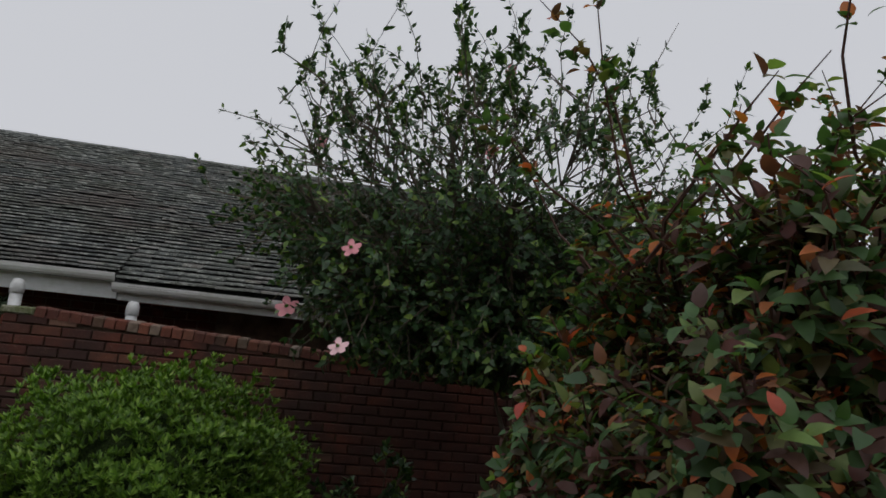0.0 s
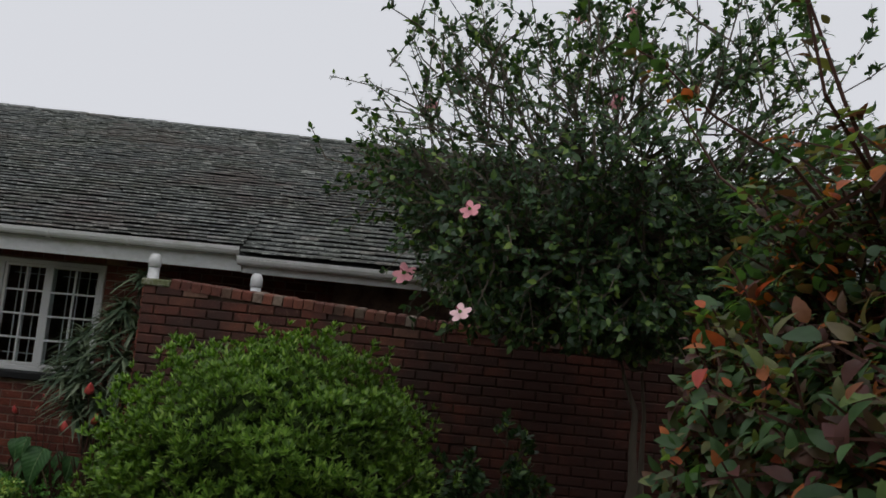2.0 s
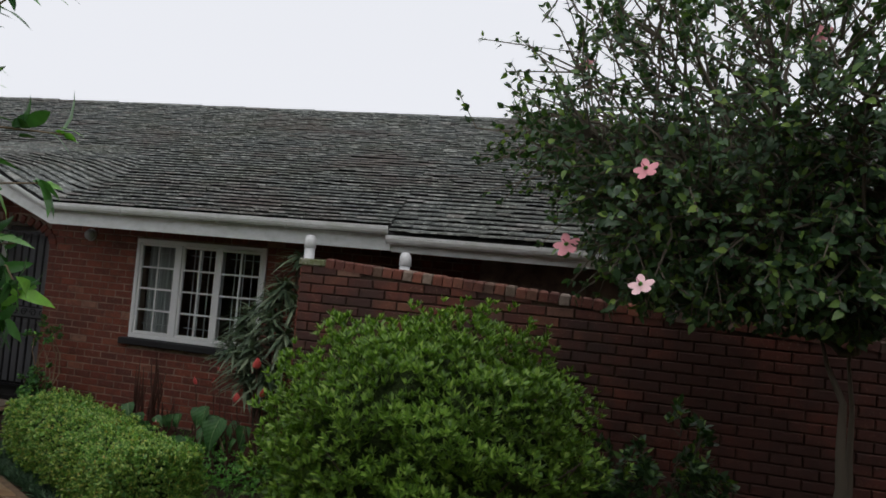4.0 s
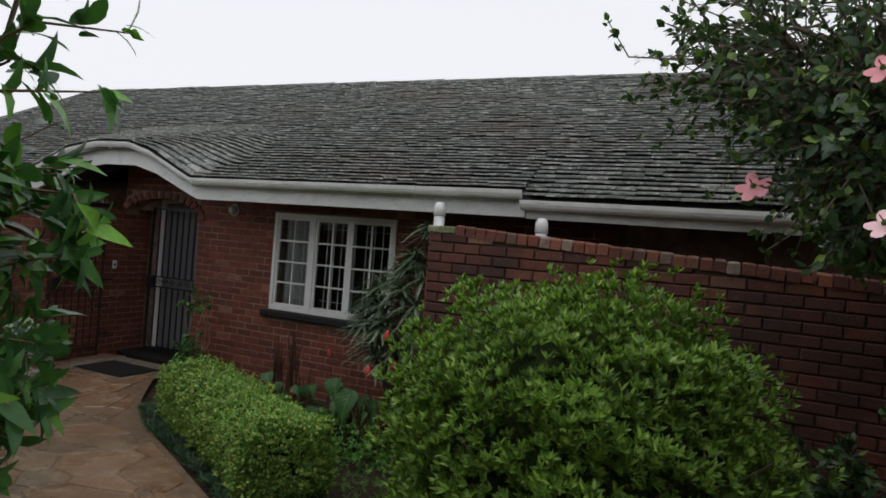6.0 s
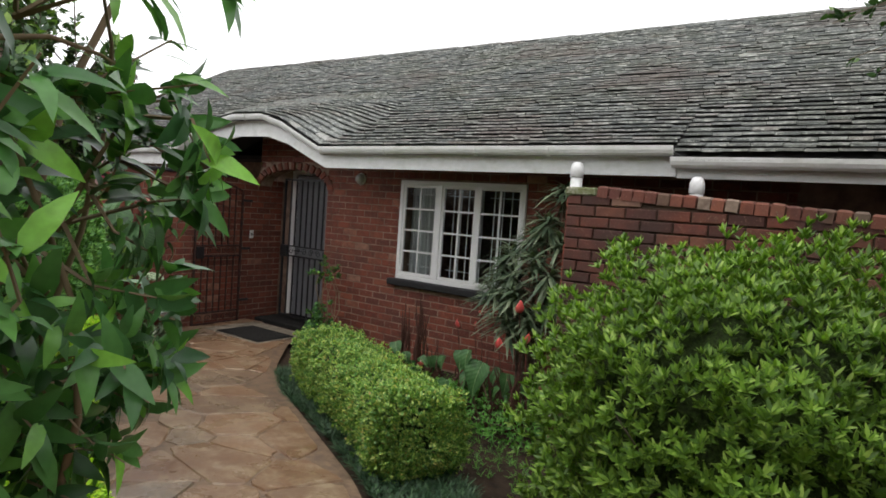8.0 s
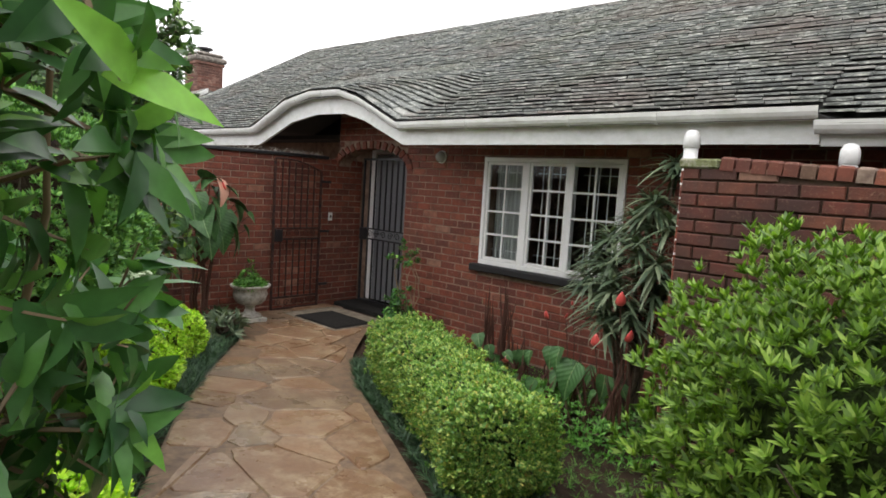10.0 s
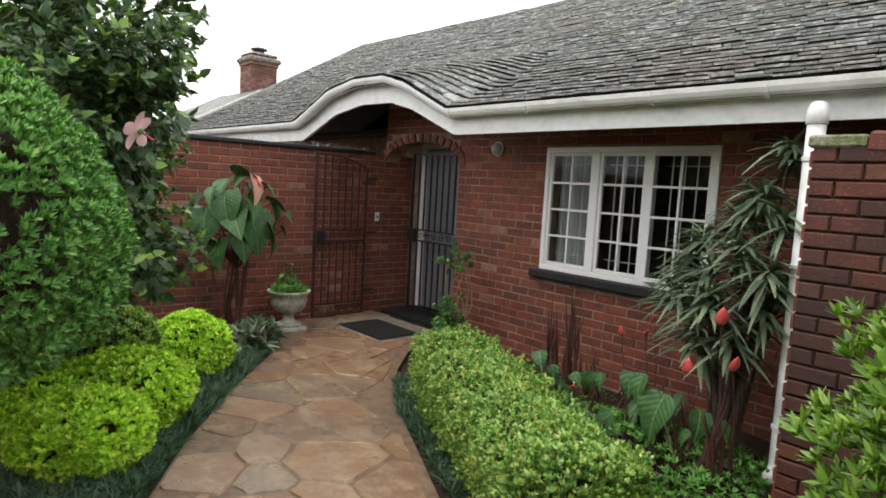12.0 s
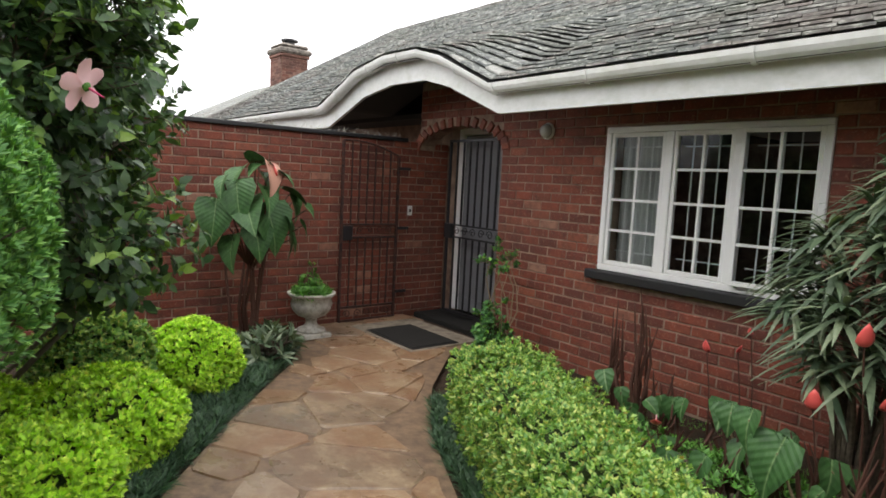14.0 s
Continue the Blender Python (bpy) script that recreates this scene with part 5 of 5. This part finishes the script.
for i, (x, y, z, fx, fy, fz, s) in enumerate([(0.2, 0.05, 1.74, 0.3, -0.6, -0.2, 0.2), (0.3, 0.25, 1.66, 0.5, 0.5, -0.4, 0.18), (0.28, -0.3, 1.6, 0.4, -0.5, -0.6, 0.2), (0.36, 0.42, 1.2, 0.5, 0.4, -0.8, 0.16), (0.3, 0.5, 1.36, 0.2, 0.5, -0.5, 0.14), (0.38, 0.05, 1.5, 0.7, 0.1, -0.7, 0.26), (0.2, 0.38, 1.05, 0.3, 0.4, -0.8, 0.18)]):
    big_leaf(taro, (x, y, z), (0.05, 0.04, 0.75), s, (fx, fy, fz), LEAF_TARO, 180 + i)


def spathe(at, size, yaw, label, tilt=20, stem_foot=None, group="anthurium flowers", mat=None):
    """A waxy red spathe with its spadix on a stem."""
    t = thing("anthurium_flower", label, "flower", at, group)
    V, F = [], []
    outl = [(-0.1, 0.0), (-0.05, 0.25), (0.15, 0.38), (0.45, 0.34), (0.75, 0.18), (1.0, 0.0)]
    for x, w in outl:
        for j in range(-3, 4):
            q = j / 3
            V.append(Vector((w * q * size, -0.25 * size * (1 - q * q) * w * 2, x * size)))
    for i in range(len(outl) - 1):
        for j in range(6):
            F.append((i * 7 + j, (i + 1) * 7 + j, (i + 1) * 7 + j + 1, i * 7 + j + 1))
    ob = new("bract", mesh_of("bract", V, F, mat or MAT_RED, True))
    ob.modifiers.new("t", "SOLIDIFY").thickness = 0.002
    ob.parent = t
    part("spadix", tube([(0, 0, 0), (0.0, -0.1 * size - 0.01, size * 0.6)], [0.005, 0.003], 6), MAT_PALEPINK, t, smooth=True)
    if stem_foot:
        f = Vector(stem_foot) - Vector(at)
        inv = pose(0, 0, 0, 0, 0, yaw).inverted()
        f = inv @ f
        part("stalk", tube([(0, 0, 0.0), (f.x * 0.4 + 0.02, f.y * 0.4, f.z * 0.45), f], [0.004, 0.005, 0.006], 6), MAT_STEM, t)
    t.rotation_euler = (0, 0, radians(yaw))
    ob.rotation_euler = (radians(tilt), radians((yaw * 7) % 50 - 25), 0)
    return t


spathe((-8.02, 6.92, 1.7), 0.1, -20, "waxy red anthurium flower on top of the tall plant", stem_foot=(-8.3, 6.77, 0.9))

# ---- dracaena ----
def dracaena():
    t = thing("dracaena", "dracaena with drooping grey-green striped leaves beside the window", "plant", (-3.72, 8.42, 0.0))
    heads = [(0.22, 0.05, 2.2), (0.12, -0.05, 1.92), (0.3, -0.15, 1.75), (-0.05, 0.0, 1.72), (-0.22, -0.1, 1.58), (0.1, -0.25, 1.55), (0.28, -0.28, 1.42), (-0.12, -0.2, 1.38), (-0.33, 0.0, 1.4), (-0.02, -0.35, 1.22), (0.25, -0.2, 1.15), (-0.22, -0.15, 1.15), (0.1, -0.3, 1.0), (-0.35, -0.15, 1.2), (0.3, 0.0, 1.3), (0.0, 0.1, 1.85), (-0.1, -0.3, 0.95)]
    for i, h in enumerate(heads):
        part("cane", tube([(h[0] * 0.2, h[1] * 0.2, 0), (h[0] * 0.4 + 0.03, h[1] * 0.5, h[2] * 0.5), h], [0.02, 0.015, 0.009], 7), MAT_BARK, t)
    n = 62
    allV, allF = [], []
    r = np.random.default_rng(9)
    for h in heads:
        for j in range(n):
            a = r.uniform(0, PI2)
            el = r.uniform(-0.25, 1.2)
            L = r.uniform(0.24, 0.37)
            d = np.array([math.cos(a) * math.cos(el), math.sin(a) * math.cos(el), math.sin(el)])
            side = np.array([-math.sin(a), math.cos(a), 0])
            p = np.array(h) + np.array([0, 0, -0.16 * r.random()])
            o = len(allV)
            w = r.uniform(0.014, 0.022)
            for k in range(6):
                u = k / 5
                ww = w * (0.5, 0.9, 1.0, 0.85, 0.5, 0.05)[k]
                q = p + d * L * u + np.array([0, 0, -1]) * 0.55 * L * u ** 1.7
                nrm = np.cross(side, d)
                allV += [tuple(q - side * ww + 0.004 * nrm), tuple(q), tuple(q + side * ww + 0.004 * nrm)]
            for k in range(5):
                b = o + 3 * k
                allF += [(b, b + 3, b + 4, b + 1), (b + 1, b + 4, b + 5, b + 2)]
    ob = new("foliage", mesh_of("foliage", allV, allF, LEAF_DRAC, True))
    ob.parent = t
    ob["kind"] = "stuff"


dracaena()

# ---- bed along the house wall ----
for i, (x, y, z, s) in enumerate([(-4.7, 8.6, 0.66, 0.085), (-4.42, 8.6, 0.84, 0.05), (-3.77, 7.9, 0.7, 0.1), (-4.42, 7.6, 0.46, 0.08), (-3.59, 7.9, 1.06, 0.11), (-3.45, 7.8, 0.82, 0.1), (-4.5, 8.62, 0.7, 0.06)]):
    spathe((x, y, z), s, -10 + 14 * i, "waxy red anthurium flower on a thin stalk under the window", tilt=(20, 35, 10, 60, 15, 25, 30)[i], stem_foot=(x + 0.05, y + 0.03, 0.05))
bedp = thing("anthurium_bed", "clump of low anthurium leaves under the window", "plant", (-4.3, 7.95, 0.02))
rb = random.Random(14)
for i in range(30):
    x, y = rb.uniform(-0.9, 0.75), rb.uniform(-0.45, 0.45)
    big_leaf(bedp, (x, y, rb.uniform(0.16, 0.42)), (x + rb.uniform(-0.1, 0.1), y + rb.uniform(-0.1, 0.1), 0), rb.uniform(0.09, 0.18), (rb.uniform(-0.6, 1), rb.uniform(-1, 0.2), rb.uniform(-1.6, -0.5)), LEAF_TARO, 100 + i)
for i, (x, y, z, q) in enumerate([(0.5, -0.32, 0.5, 0.27), (0.34, -0.28, 0.6, 0.18), (0.16, -0.1, 0.54, 0.15), (0.66, -0.1, 0.42, 0.17), (0.02, 0.1, 0.48, 0.12)]):
    big_leaf(bedp, (x, y, z), (x + 0.12, y + 0.1, 0), q, (0.15 * i - 0.2, -0.5, -1.0), LEAF_TARO, 140 + i, MAT_TAN)
bedc = thing("dead_stalks", "clump of brown withered flower stalks under the window", "plant", (-5.25, 8.52, 0.02))
for i in range(64):
    cx, cy, top, wide = ((-0.1, 0.02, 0.92, 0.05), (0.1, 0.0, 0.98, 0.05), (0.35, -0.1, 0.5, 0.06), (1.5, -0.7, 0.6, 0.1), (1.75, -0.75, 0.75, 0.07), (1.15, -0.55, 0.5, 0.12), (1.0, -0.2, 0.45, 0.3), (0.8, -0.75, 0.4, 0.12))[i % 8]
    x, y = cx + rb.uniform(-wide, wide), cy + rb.uniform(-wide, wide)
    h = top * rb.uniform(0.55, 1.0)
    part("stalk", tube([(x, y, 0), (x + rb.uniform(-0.04, 0.04), y + rb.uniform(-0.04, 0.04), h * 0.3), (x + rb.uniform(-0.05, 0.05), y + rb.uniform(-0.05, 0.05), h * 0.65), (x + rb.uniform(-0.08, 0.08), y, h)], [0.014, 0.016, 0.011, 0.003], 5), MAT_STEM, bedc)
fern = mound("fern_patch", "feathery bright green fern patch under the window", "plant", (-4.1, 7.85, 0.08), (1.1, 0.5, 0.2), LEAF_FERN, leaf_shape(0.042, 0.011, 0.1, 0.3, "long"), 1300, 7, 0.9, 71, 0.3, 5, inner=0.5, zmin=-0.1)
rose = loose_tree("rose_bush", "leggy little rose bush against the brick house wall", (-6.93, 8.72, 1.02), (0.05, 0, -1.0), (0.24, 0.17, 0.16), LEAF_BROAD, leaf_shape(0.045, 0.03), 60, 4, 72, branch=0.012, limbs=7, tone=MAT_TAN)
rose2 = loose_tree("rose_bush", "thin low rose stems at the foot of the house wall", (-6.75, 8.55, 0.4), (0, 0, -0.38), (0.3, 0.18, 0.34), LEAF_BROAD, leaf_shape(0.045, 0.028), 70, 4, 73, branch=0.008, limbs=9, tone=MAT_STEM)

# ---- grassy edging and ground cover ----
def strip(name, label, line_a, line_b, n, mat, length, seed, dens_y=0.6):
    t = thing(name, label, "ground cover", (0, 0, 0))
    r = np.random.default_rng(seed)
    A, B = np.array(line_a, float), np.array(line_b, float)
    u = r.random(n) * (len(A) - 1)
    k = np.minimum(u.astype(int), len(A) - 2)
    f = (u - k)[:, None]
    a = A[k] + (A[k + 1] - A[k]) * f
    b = B[k] + (B[k + 1] - B[k]) * f
    p = a + (b - a) * r.random((n, 1))
    z = np.array([ground_z(0, y) for y in p[:, 1]]) - 0.02
    c = np.stack([p[:, 0], p[:, 1], z], 1)
    ax = np.tile([0, 0, 1.0], (n, 1)) + 0.25 * r.normal(size=(n, 3))
    pos, along, up = rosettes(c, ax / np.linalg.norm(ax, axis=1, keepdims=True), 9, 0.8)
    scatter("blades", leaf_shape(length, length * 0.06, 0.1, 0.45, "long"), pos, along, up, r.uniform(0.6, 1.3, len(pos)), mat, t, kind="stuff")


strip("mondo_grass", "dark green mondo grass edging along the stone path", [(-3.2, 3.35), (-4.2, 4.48), (-5.56, 5.31), (-6.52, 6.01), (-7.5, 6.8), (-8.3, 7.3)], [(-4.6, 3.6), (-5.2, 4.2), (-6.0, 4.9), (-7.0, 5.5), (-8.1, 6.2), (-8.85, 7.0)], 5600, LEAF_GRASS, 0.1, 81)
strip("mondo_grass", "dark green mondo grass under the clipped hedge", [(-6.3, 7.5), (-5.6, 7.0), (-4.8, 6.65), (-3.6, 6.0), (-2.6, 5.3), (-1.2, 4.2)], [(-6.1, 7.75), (-5.3, 7.4), (-4.5, 7.05), (-3.4, 6.6), (-2.2, 6.1), (-0.2, 5.4)], 3600, LEAF_GRASS, 0.09, 82)
strip("low_weeds", "low green weeds on the garden soil", [(-6.2, 7.8), (-4.0, 7.0), (-2.6, 6.6)], [(-6.4, 9.0), (-4.5, 9.0), (-3.1, 8.6)], 900, LEAF_FERN, 0.05, 83)
strip("low_weeds", "low dull weeds in the shade of the side wall", [(-2.4, 5.3), (-0.5, 4.4), (1.5, 3.5)], [(-2.4, 7.5), (0.0, 7.5), (3.5, 7.5)], 1400, LEAF_GRASS, 0.07, 84)

# pale broad leaves beside the taro
spl = mound("striped_plant", "small striped pale-green plant below the tall anthurium", "plant", (-7.75, 6.75, 0.14), (0.35, 0.25, 0.18), LEAF_DRAC, leaf_shape(0.13, 0.03, 0.1, 0.3, "long"), 60, 6, 0.9, 91, 0.2, 3, zmin=-0.1)

# ---- flagstones, bricks and slates ----
for cen, cell in FLAGS:
    v, f = flagstone(cen, cell)
    ob = new("flagstone", mesh_of("flagstone", v, f, MAT_STONE))
    ob.location = (cen.x, cen.y, 0)
    ob.parent = path


def brick_mesh(l, h, d=0.03, bev=0.006, mat=None):
    """A brick facing -y, its face proud of the wall's core."""
    x, z = l / 2, h / 2
    V = [(-x, 0, -z), (x, 0, -z), (x, 0, z), (-x, 0, z)]
    V += [(-x, -d + bev, -z), (x, -d + bev, -z), (x, -d + bev, z), (-x, -d + bev, z)]
    V += [(-x + bev, -d, -z + bev), (x - bev, -d, -z + bev), (x - bev, -d, z - bev), (-x + bev, -d, z - bev)]
    F = []
    for a in (0, 4):
        for i in range(4):
            F.append((a + i, a + (i + 1) % 4, a + 4 + (i + 1) % 4, a + 4 + i))
    F.append((8, 9, 10, 11))
    return mesh_of("brick", V, F, mat or MAT_BRICK)


rk = random.Random(3)


def lay(parent, origin, along, length, height, course, blen, skip, limit=300, face=None, depth=0.02, near=None, mat=None):
    """Bricks in stretcher bond on a wall's face. along: unit direction; the face looks along face."""
    along, face = Vector(along), Vector(face)
    yaw = math.atan2(-face.x, face.y) + math.pi
    rot = Matrix.Rotation(yaw, 4, "Z")
    full, half = brick_mesh(blen - 0.012, course - 0.012, depth, 0.006, mat), brick_mesh(blen / 2 - 0.012, course - 0.012, depth, 0.006, mat)
    spots, cut = [], {}
    for r_ in range(int(height / course)):
        z = (r_ + 0.5) * course
        s = 0.0
        first = r_ % 2 == 1
        while s < length - 0.02:
            l = blen / 2 if first else blen
            if s + l > length:
                l = length - s
                if l < 0.05:
                    break
            first = False
            c = s + l / 2
            if not skip(c, z + origin[2], l / 2):
                spots.append((c, z, l))
            s += l
    if near is not None:
        spots.sort(key=lambda q: (Vector((origin[0], origin[1], origin[2] + q[1])) + along * q[0] - Vector(near)).length)
    rest_v, rest_f = [], []
    for i, (c, z, l) in enumerate(spots):
        p = Vector(origin) + along * c + Vector((0, 0, z)) + face * rk.uniform(-0.0025, 0.003)
        m = Matrix.Translation(p) @ rot @ pose(0, 0, 0, 0, rk.uniform(-0.5, 0.5), rk.uniform(-0.7, 0.7))
        me = full if l > blen - 0.005 else half if abs(l - blen / 2) < 0.005 else cut.setdefault(round(l, 2), brick_mesh(round(l, 2) - 0.012, course - 0.012, depth, 0.006, mat))
        if i < limit:
            ob = new("brick", me)
            ob.matrix_basis = m
            ob.parent = parent
        else:
            o = len(rest_v)
            rest_v += [m @ v.co for v in me.vertices]
            rest_f += [tuple(j + o for j in q.vertices) for q in me.polygons]
    if rest_v:
        ob = new("bricks", mesh_of("bricks", rest_v, rest_f, mat or MAT_BRICK_ISLAND))
        ob.parent = parent
        ob["kind"] = "stuff"


beside = lambda c, z, h: not WIN[2] - 0.1 <= z <= WIN[3] + 0.03
lay(wall_front, (-7.4, WALL_Y + 0.014, -0.02), (1, 0, 0), 5.75, 2.5, 0.088, 0.24, lambda c, z, h: beside(c, z, h) is False, 200, face=(0, -1, 0), depth=0.009, near=(-6.3, WALL_Y, 1.0))
lay(wall_front, (-7.4, WALL_Y + 0.014, -0.02), (1, 0, 0), WIN[0] + 7.4, 2.5, 0.088, 0.24, beside, 100, face=(0, -1, 0), depth=0.009, near=(-6.3, WALL_Y, 1.0))
lay(wall_front, (WIN[1], WALL_Y + 0.014, -0.02), (1, 0, 0), 2.6, 2.5, 0.088, 0.24, beside, 0, face=(0, -1, 0), depth=0.009)
lay(wall_garden, (GARDEN_X - 0.014, 3.0, -0.02), (0, 1, 0), 6.6, 2.2, 0.088, 0.24, lambda c, z, h: False, face=(1, 0, 0), depth=0.009, near=(GARDEN_X, 7.8, 1.1))
lay(wall_side, (-3.12, SIDE_Y + 0.014, 0.0), (1, 0, 0), 8.0, 2.15, 0.088, 0.24, lambda c, z, h: z > 2.1 - 0.057 * c, face=(0, -1, 0), near=(-3.0, SIDE_Y, 1.8), mat=MAT_BRICK_OLD_SHADED)
lay(wall_side, (-3.116, SIDE_Y + 0.25, 0.0), (0, -1, 0), 0.25, 2.1, 0.095, 0.25, lambda c, z, h: False, face=(-1, 0, 0), depth=0.016)
lay(wall_reveal, (-7.397, 9.15, 0.0), (0, 1, 0), 0.47, 2.6, 0.095, 0.25, lambda c, z, h: False, face=(-1, 0, 0), depth=0.016)
lay(wall_arch, (-8.88, WALL_Y + 0.014, 2.092), (1, 0, 0), 1.48, 0.75, 0.088, 0.24, lambda c, z, h: ((c - 0.74) / (0.86 + h)) ** 2 + ((z - 2.08) / 0.4) ** 2 < 1, face=(0, -1, 0), depth=0.009)
lay(ch, (0.424, -0.42, 2.9), (0, 1, 0), 0.84, 2.3, 0.085, 0.24, lambda c, z, h: False, face=(1, 0, 0), depth=0.014, mat=MAT_CHIMNEY)
lay(ch, (-0.42, -0.424, 2.9), (1, 0, 0), 0.84, 2.3, 0.085, 0.24, lambda c, z, h: False, face=(0, -1, 0), depth=0.014, mat=MAT_CHIMNEY)
vb = brick_mesh(0.072, 0.11, 0.024)
for i in range(17):
    a = math.pi * (i + 0.5) / 17
    ob = new("arch_brick", vb)
    ob.parent = wall_arch
    ob.matrix_basis = Matrix.Translation((-8.14 + 0.8 * math.cos(a), WALL_Y + 0.012, 2.08 + 0.31 * math.sin(a))) @ pose(0, 0, 0, 0, 90 - math.degrees(a) * 1.0, 0)

cap = part("corner_stone", box((-3.14, SIDE_Y - 0.02, 2.1), (-2.88, SIDE_Y + 0.27, 2.165), 0.012), MAT_MOSSY, wall_side, "mossy cement corner slab")
# brick-on-edge coping of the side wall
cb = mesh_of("coping_brick", *(lambda V, F: (V, F))(
    [(sx * (0.041 - b), sy * (0.136 - b), z) for z, b in ((0, 0), (0.075, 0), (0.09, 0.012)) for sx, sy in ((-1, -1), (1, -1), (1, 1), (-1, 1))],
    [(a + i, a + (i + 1) % 4, a + 4 + (i + 1) % 4, a + 4 + i) for a in (0, 4) for i in range(4)] + [(8, 9, 10, 11)]), MAT_COPING)
for i in range(56):
    x = -2.83 + 0.093 * i
    z = 2.1 - 0.057 * (x + 3.118) + rk.uniform(-0.004, 0.004)
    ob = new("coping_brick", cb)
    ob.matrix_basis = Matrix.Translation((x, SIDE_Y + 0.12, z)) @ pose(0, 0, 0, rk.uniform(-1.5, 1.5), 3.2 + rk.uniform(-2, 2), rk.uniform(-2, 2))
    ob.parent = wall_side


def lay_slates():
    r = random.Random(17)
    spots = []
    edge = {}
    for x_lo, x_hi, rows, w0, w1 in ((END_X, STEP_X, 46, 0.13, 0.24), (STEP_X, 5.5, 46, 0.15, 0.24)):
        for k in range(rows):
            y = 8.215 + (RIDGE_Y - 8.24) * k / rows
            x = max(x_lo, END_X + (y - 8.24) / HIP) + (r.uniform(0, 0.1) if x_lo == END_X else 0.002)
            if k > 7 and x_lo == END_X:
                edge[k] = STEP_X + r.uniform(-0.12, 0.1)
            x_hi = edge.get(k, STEP_X) if x_lo == END_X else 5.5
            x = edge.get(k, STEP_X) + 0.002 if x_lo == STEP_X else x
            while x < x_hi - 0.02:
                w = min(r.uniform(w0, w1), x_hi - x)
                if x_hi - x - w < 0.08:
                    w = x_hi - x
                spots.append((k, x, w, y, (RIDGE_Y - 8.24) / rows))
                x += w
    spots.sort(key=lambda s: math.hypot(s[1] + 4.0, (s[3] - 8.2) * 1.5))
    V, F = [], []
    for i, (k, x, w, y, dy) in enumerate(spots):
        g = 0.003
        yy = y + r.uniform(-0.008, 0.005)
        th = r.uniform(0.015, 0.021)
        lift = 0.05 + r.uniform(0, 0.011)
        x0, x1 = x + g, x + w - g
        xs4 = [x0, x1]
        pts = []
        yb = min(yy + dy * 1.35, RIDGE_Y)
        for xx in xs4:
            j = r.uniform(-0.006, 0.006)
            zf, zb = roof_z(xx, yy), roof_z(xx, yb)
            pts.append(((xx, yy + j, zf + lift - th), (xx, yy + j + 0.004, zf + lift), (xx, yb, zb + 0.006), (xx, yb, zb - 0.008)))
        a, b = pts
        c_ = [a[0], b[0], b[1], a[1], a[2], b[2], a[3], b[3]]
        f_ = [(0, 1, 2, 3), (3, 2, 5, 4), (0, 3, 4, 6), (1, 7, 5, 2), (0, 6, 7, 1)]
        if i < 300:
            o = Vector(a[0])
            me = mesh_of("slate", [Vector(p) - o for p in c_], f_, MAT_SLATE)
            ob = new("slate", me)
            ob.location = o
            ob.parent = roof
        else:
            n_ = len(V)
            V += c_
            F += [tuple(q + n_ for q in f) for f in f_]
    ob = new("slates", mesh_of("slates", V, F, MAT_SLATE_ISLAND))
    ob.parent = roof
    ob["kind"] = "stuff"
    for i in range(45):
        x = APEX_X + 0.43 * i
        me = prism([(-0.1, -0.07), (0, 0.015), (0.1, -0.07), (0.1, -0.09), (0, -0.008), (-0.1, -0.09)], "x", 0.0, 0.425)
        ob = part("ridge_tile", me, MAT_SLATE, roof)
        ob.location = (x, RIDGE_Y, ridge_z(x) + 0.02 + r.uniform(-0.006, 0.006))

    a, c = Vector((END_X - 0.02, 8.2, 2.58)), Vector((APEX_X, RIDGE_Y, ridge_z(APEX_X) + 0.03))
    for i in range(12):
        q = a.lerp(c, i / 12)
        me = prism([(-0.08, -0.075), (0, -0.005), (0.08, -0.075), (0.08, -0.09), (0, -0.02), (-0.08, -0.09)], "x", 0.0, (c - a).length / 12 + 0.03)
        ob = part("hip_tile", me, MAT_SLATE, roof)
        ob.matrix_basis = Matrix.Translation(q + Vector((0, 0, 0.02))) @ (c - a).to_track_quat("X", "Z").to_matrix().to_4x4()


lay_slates()
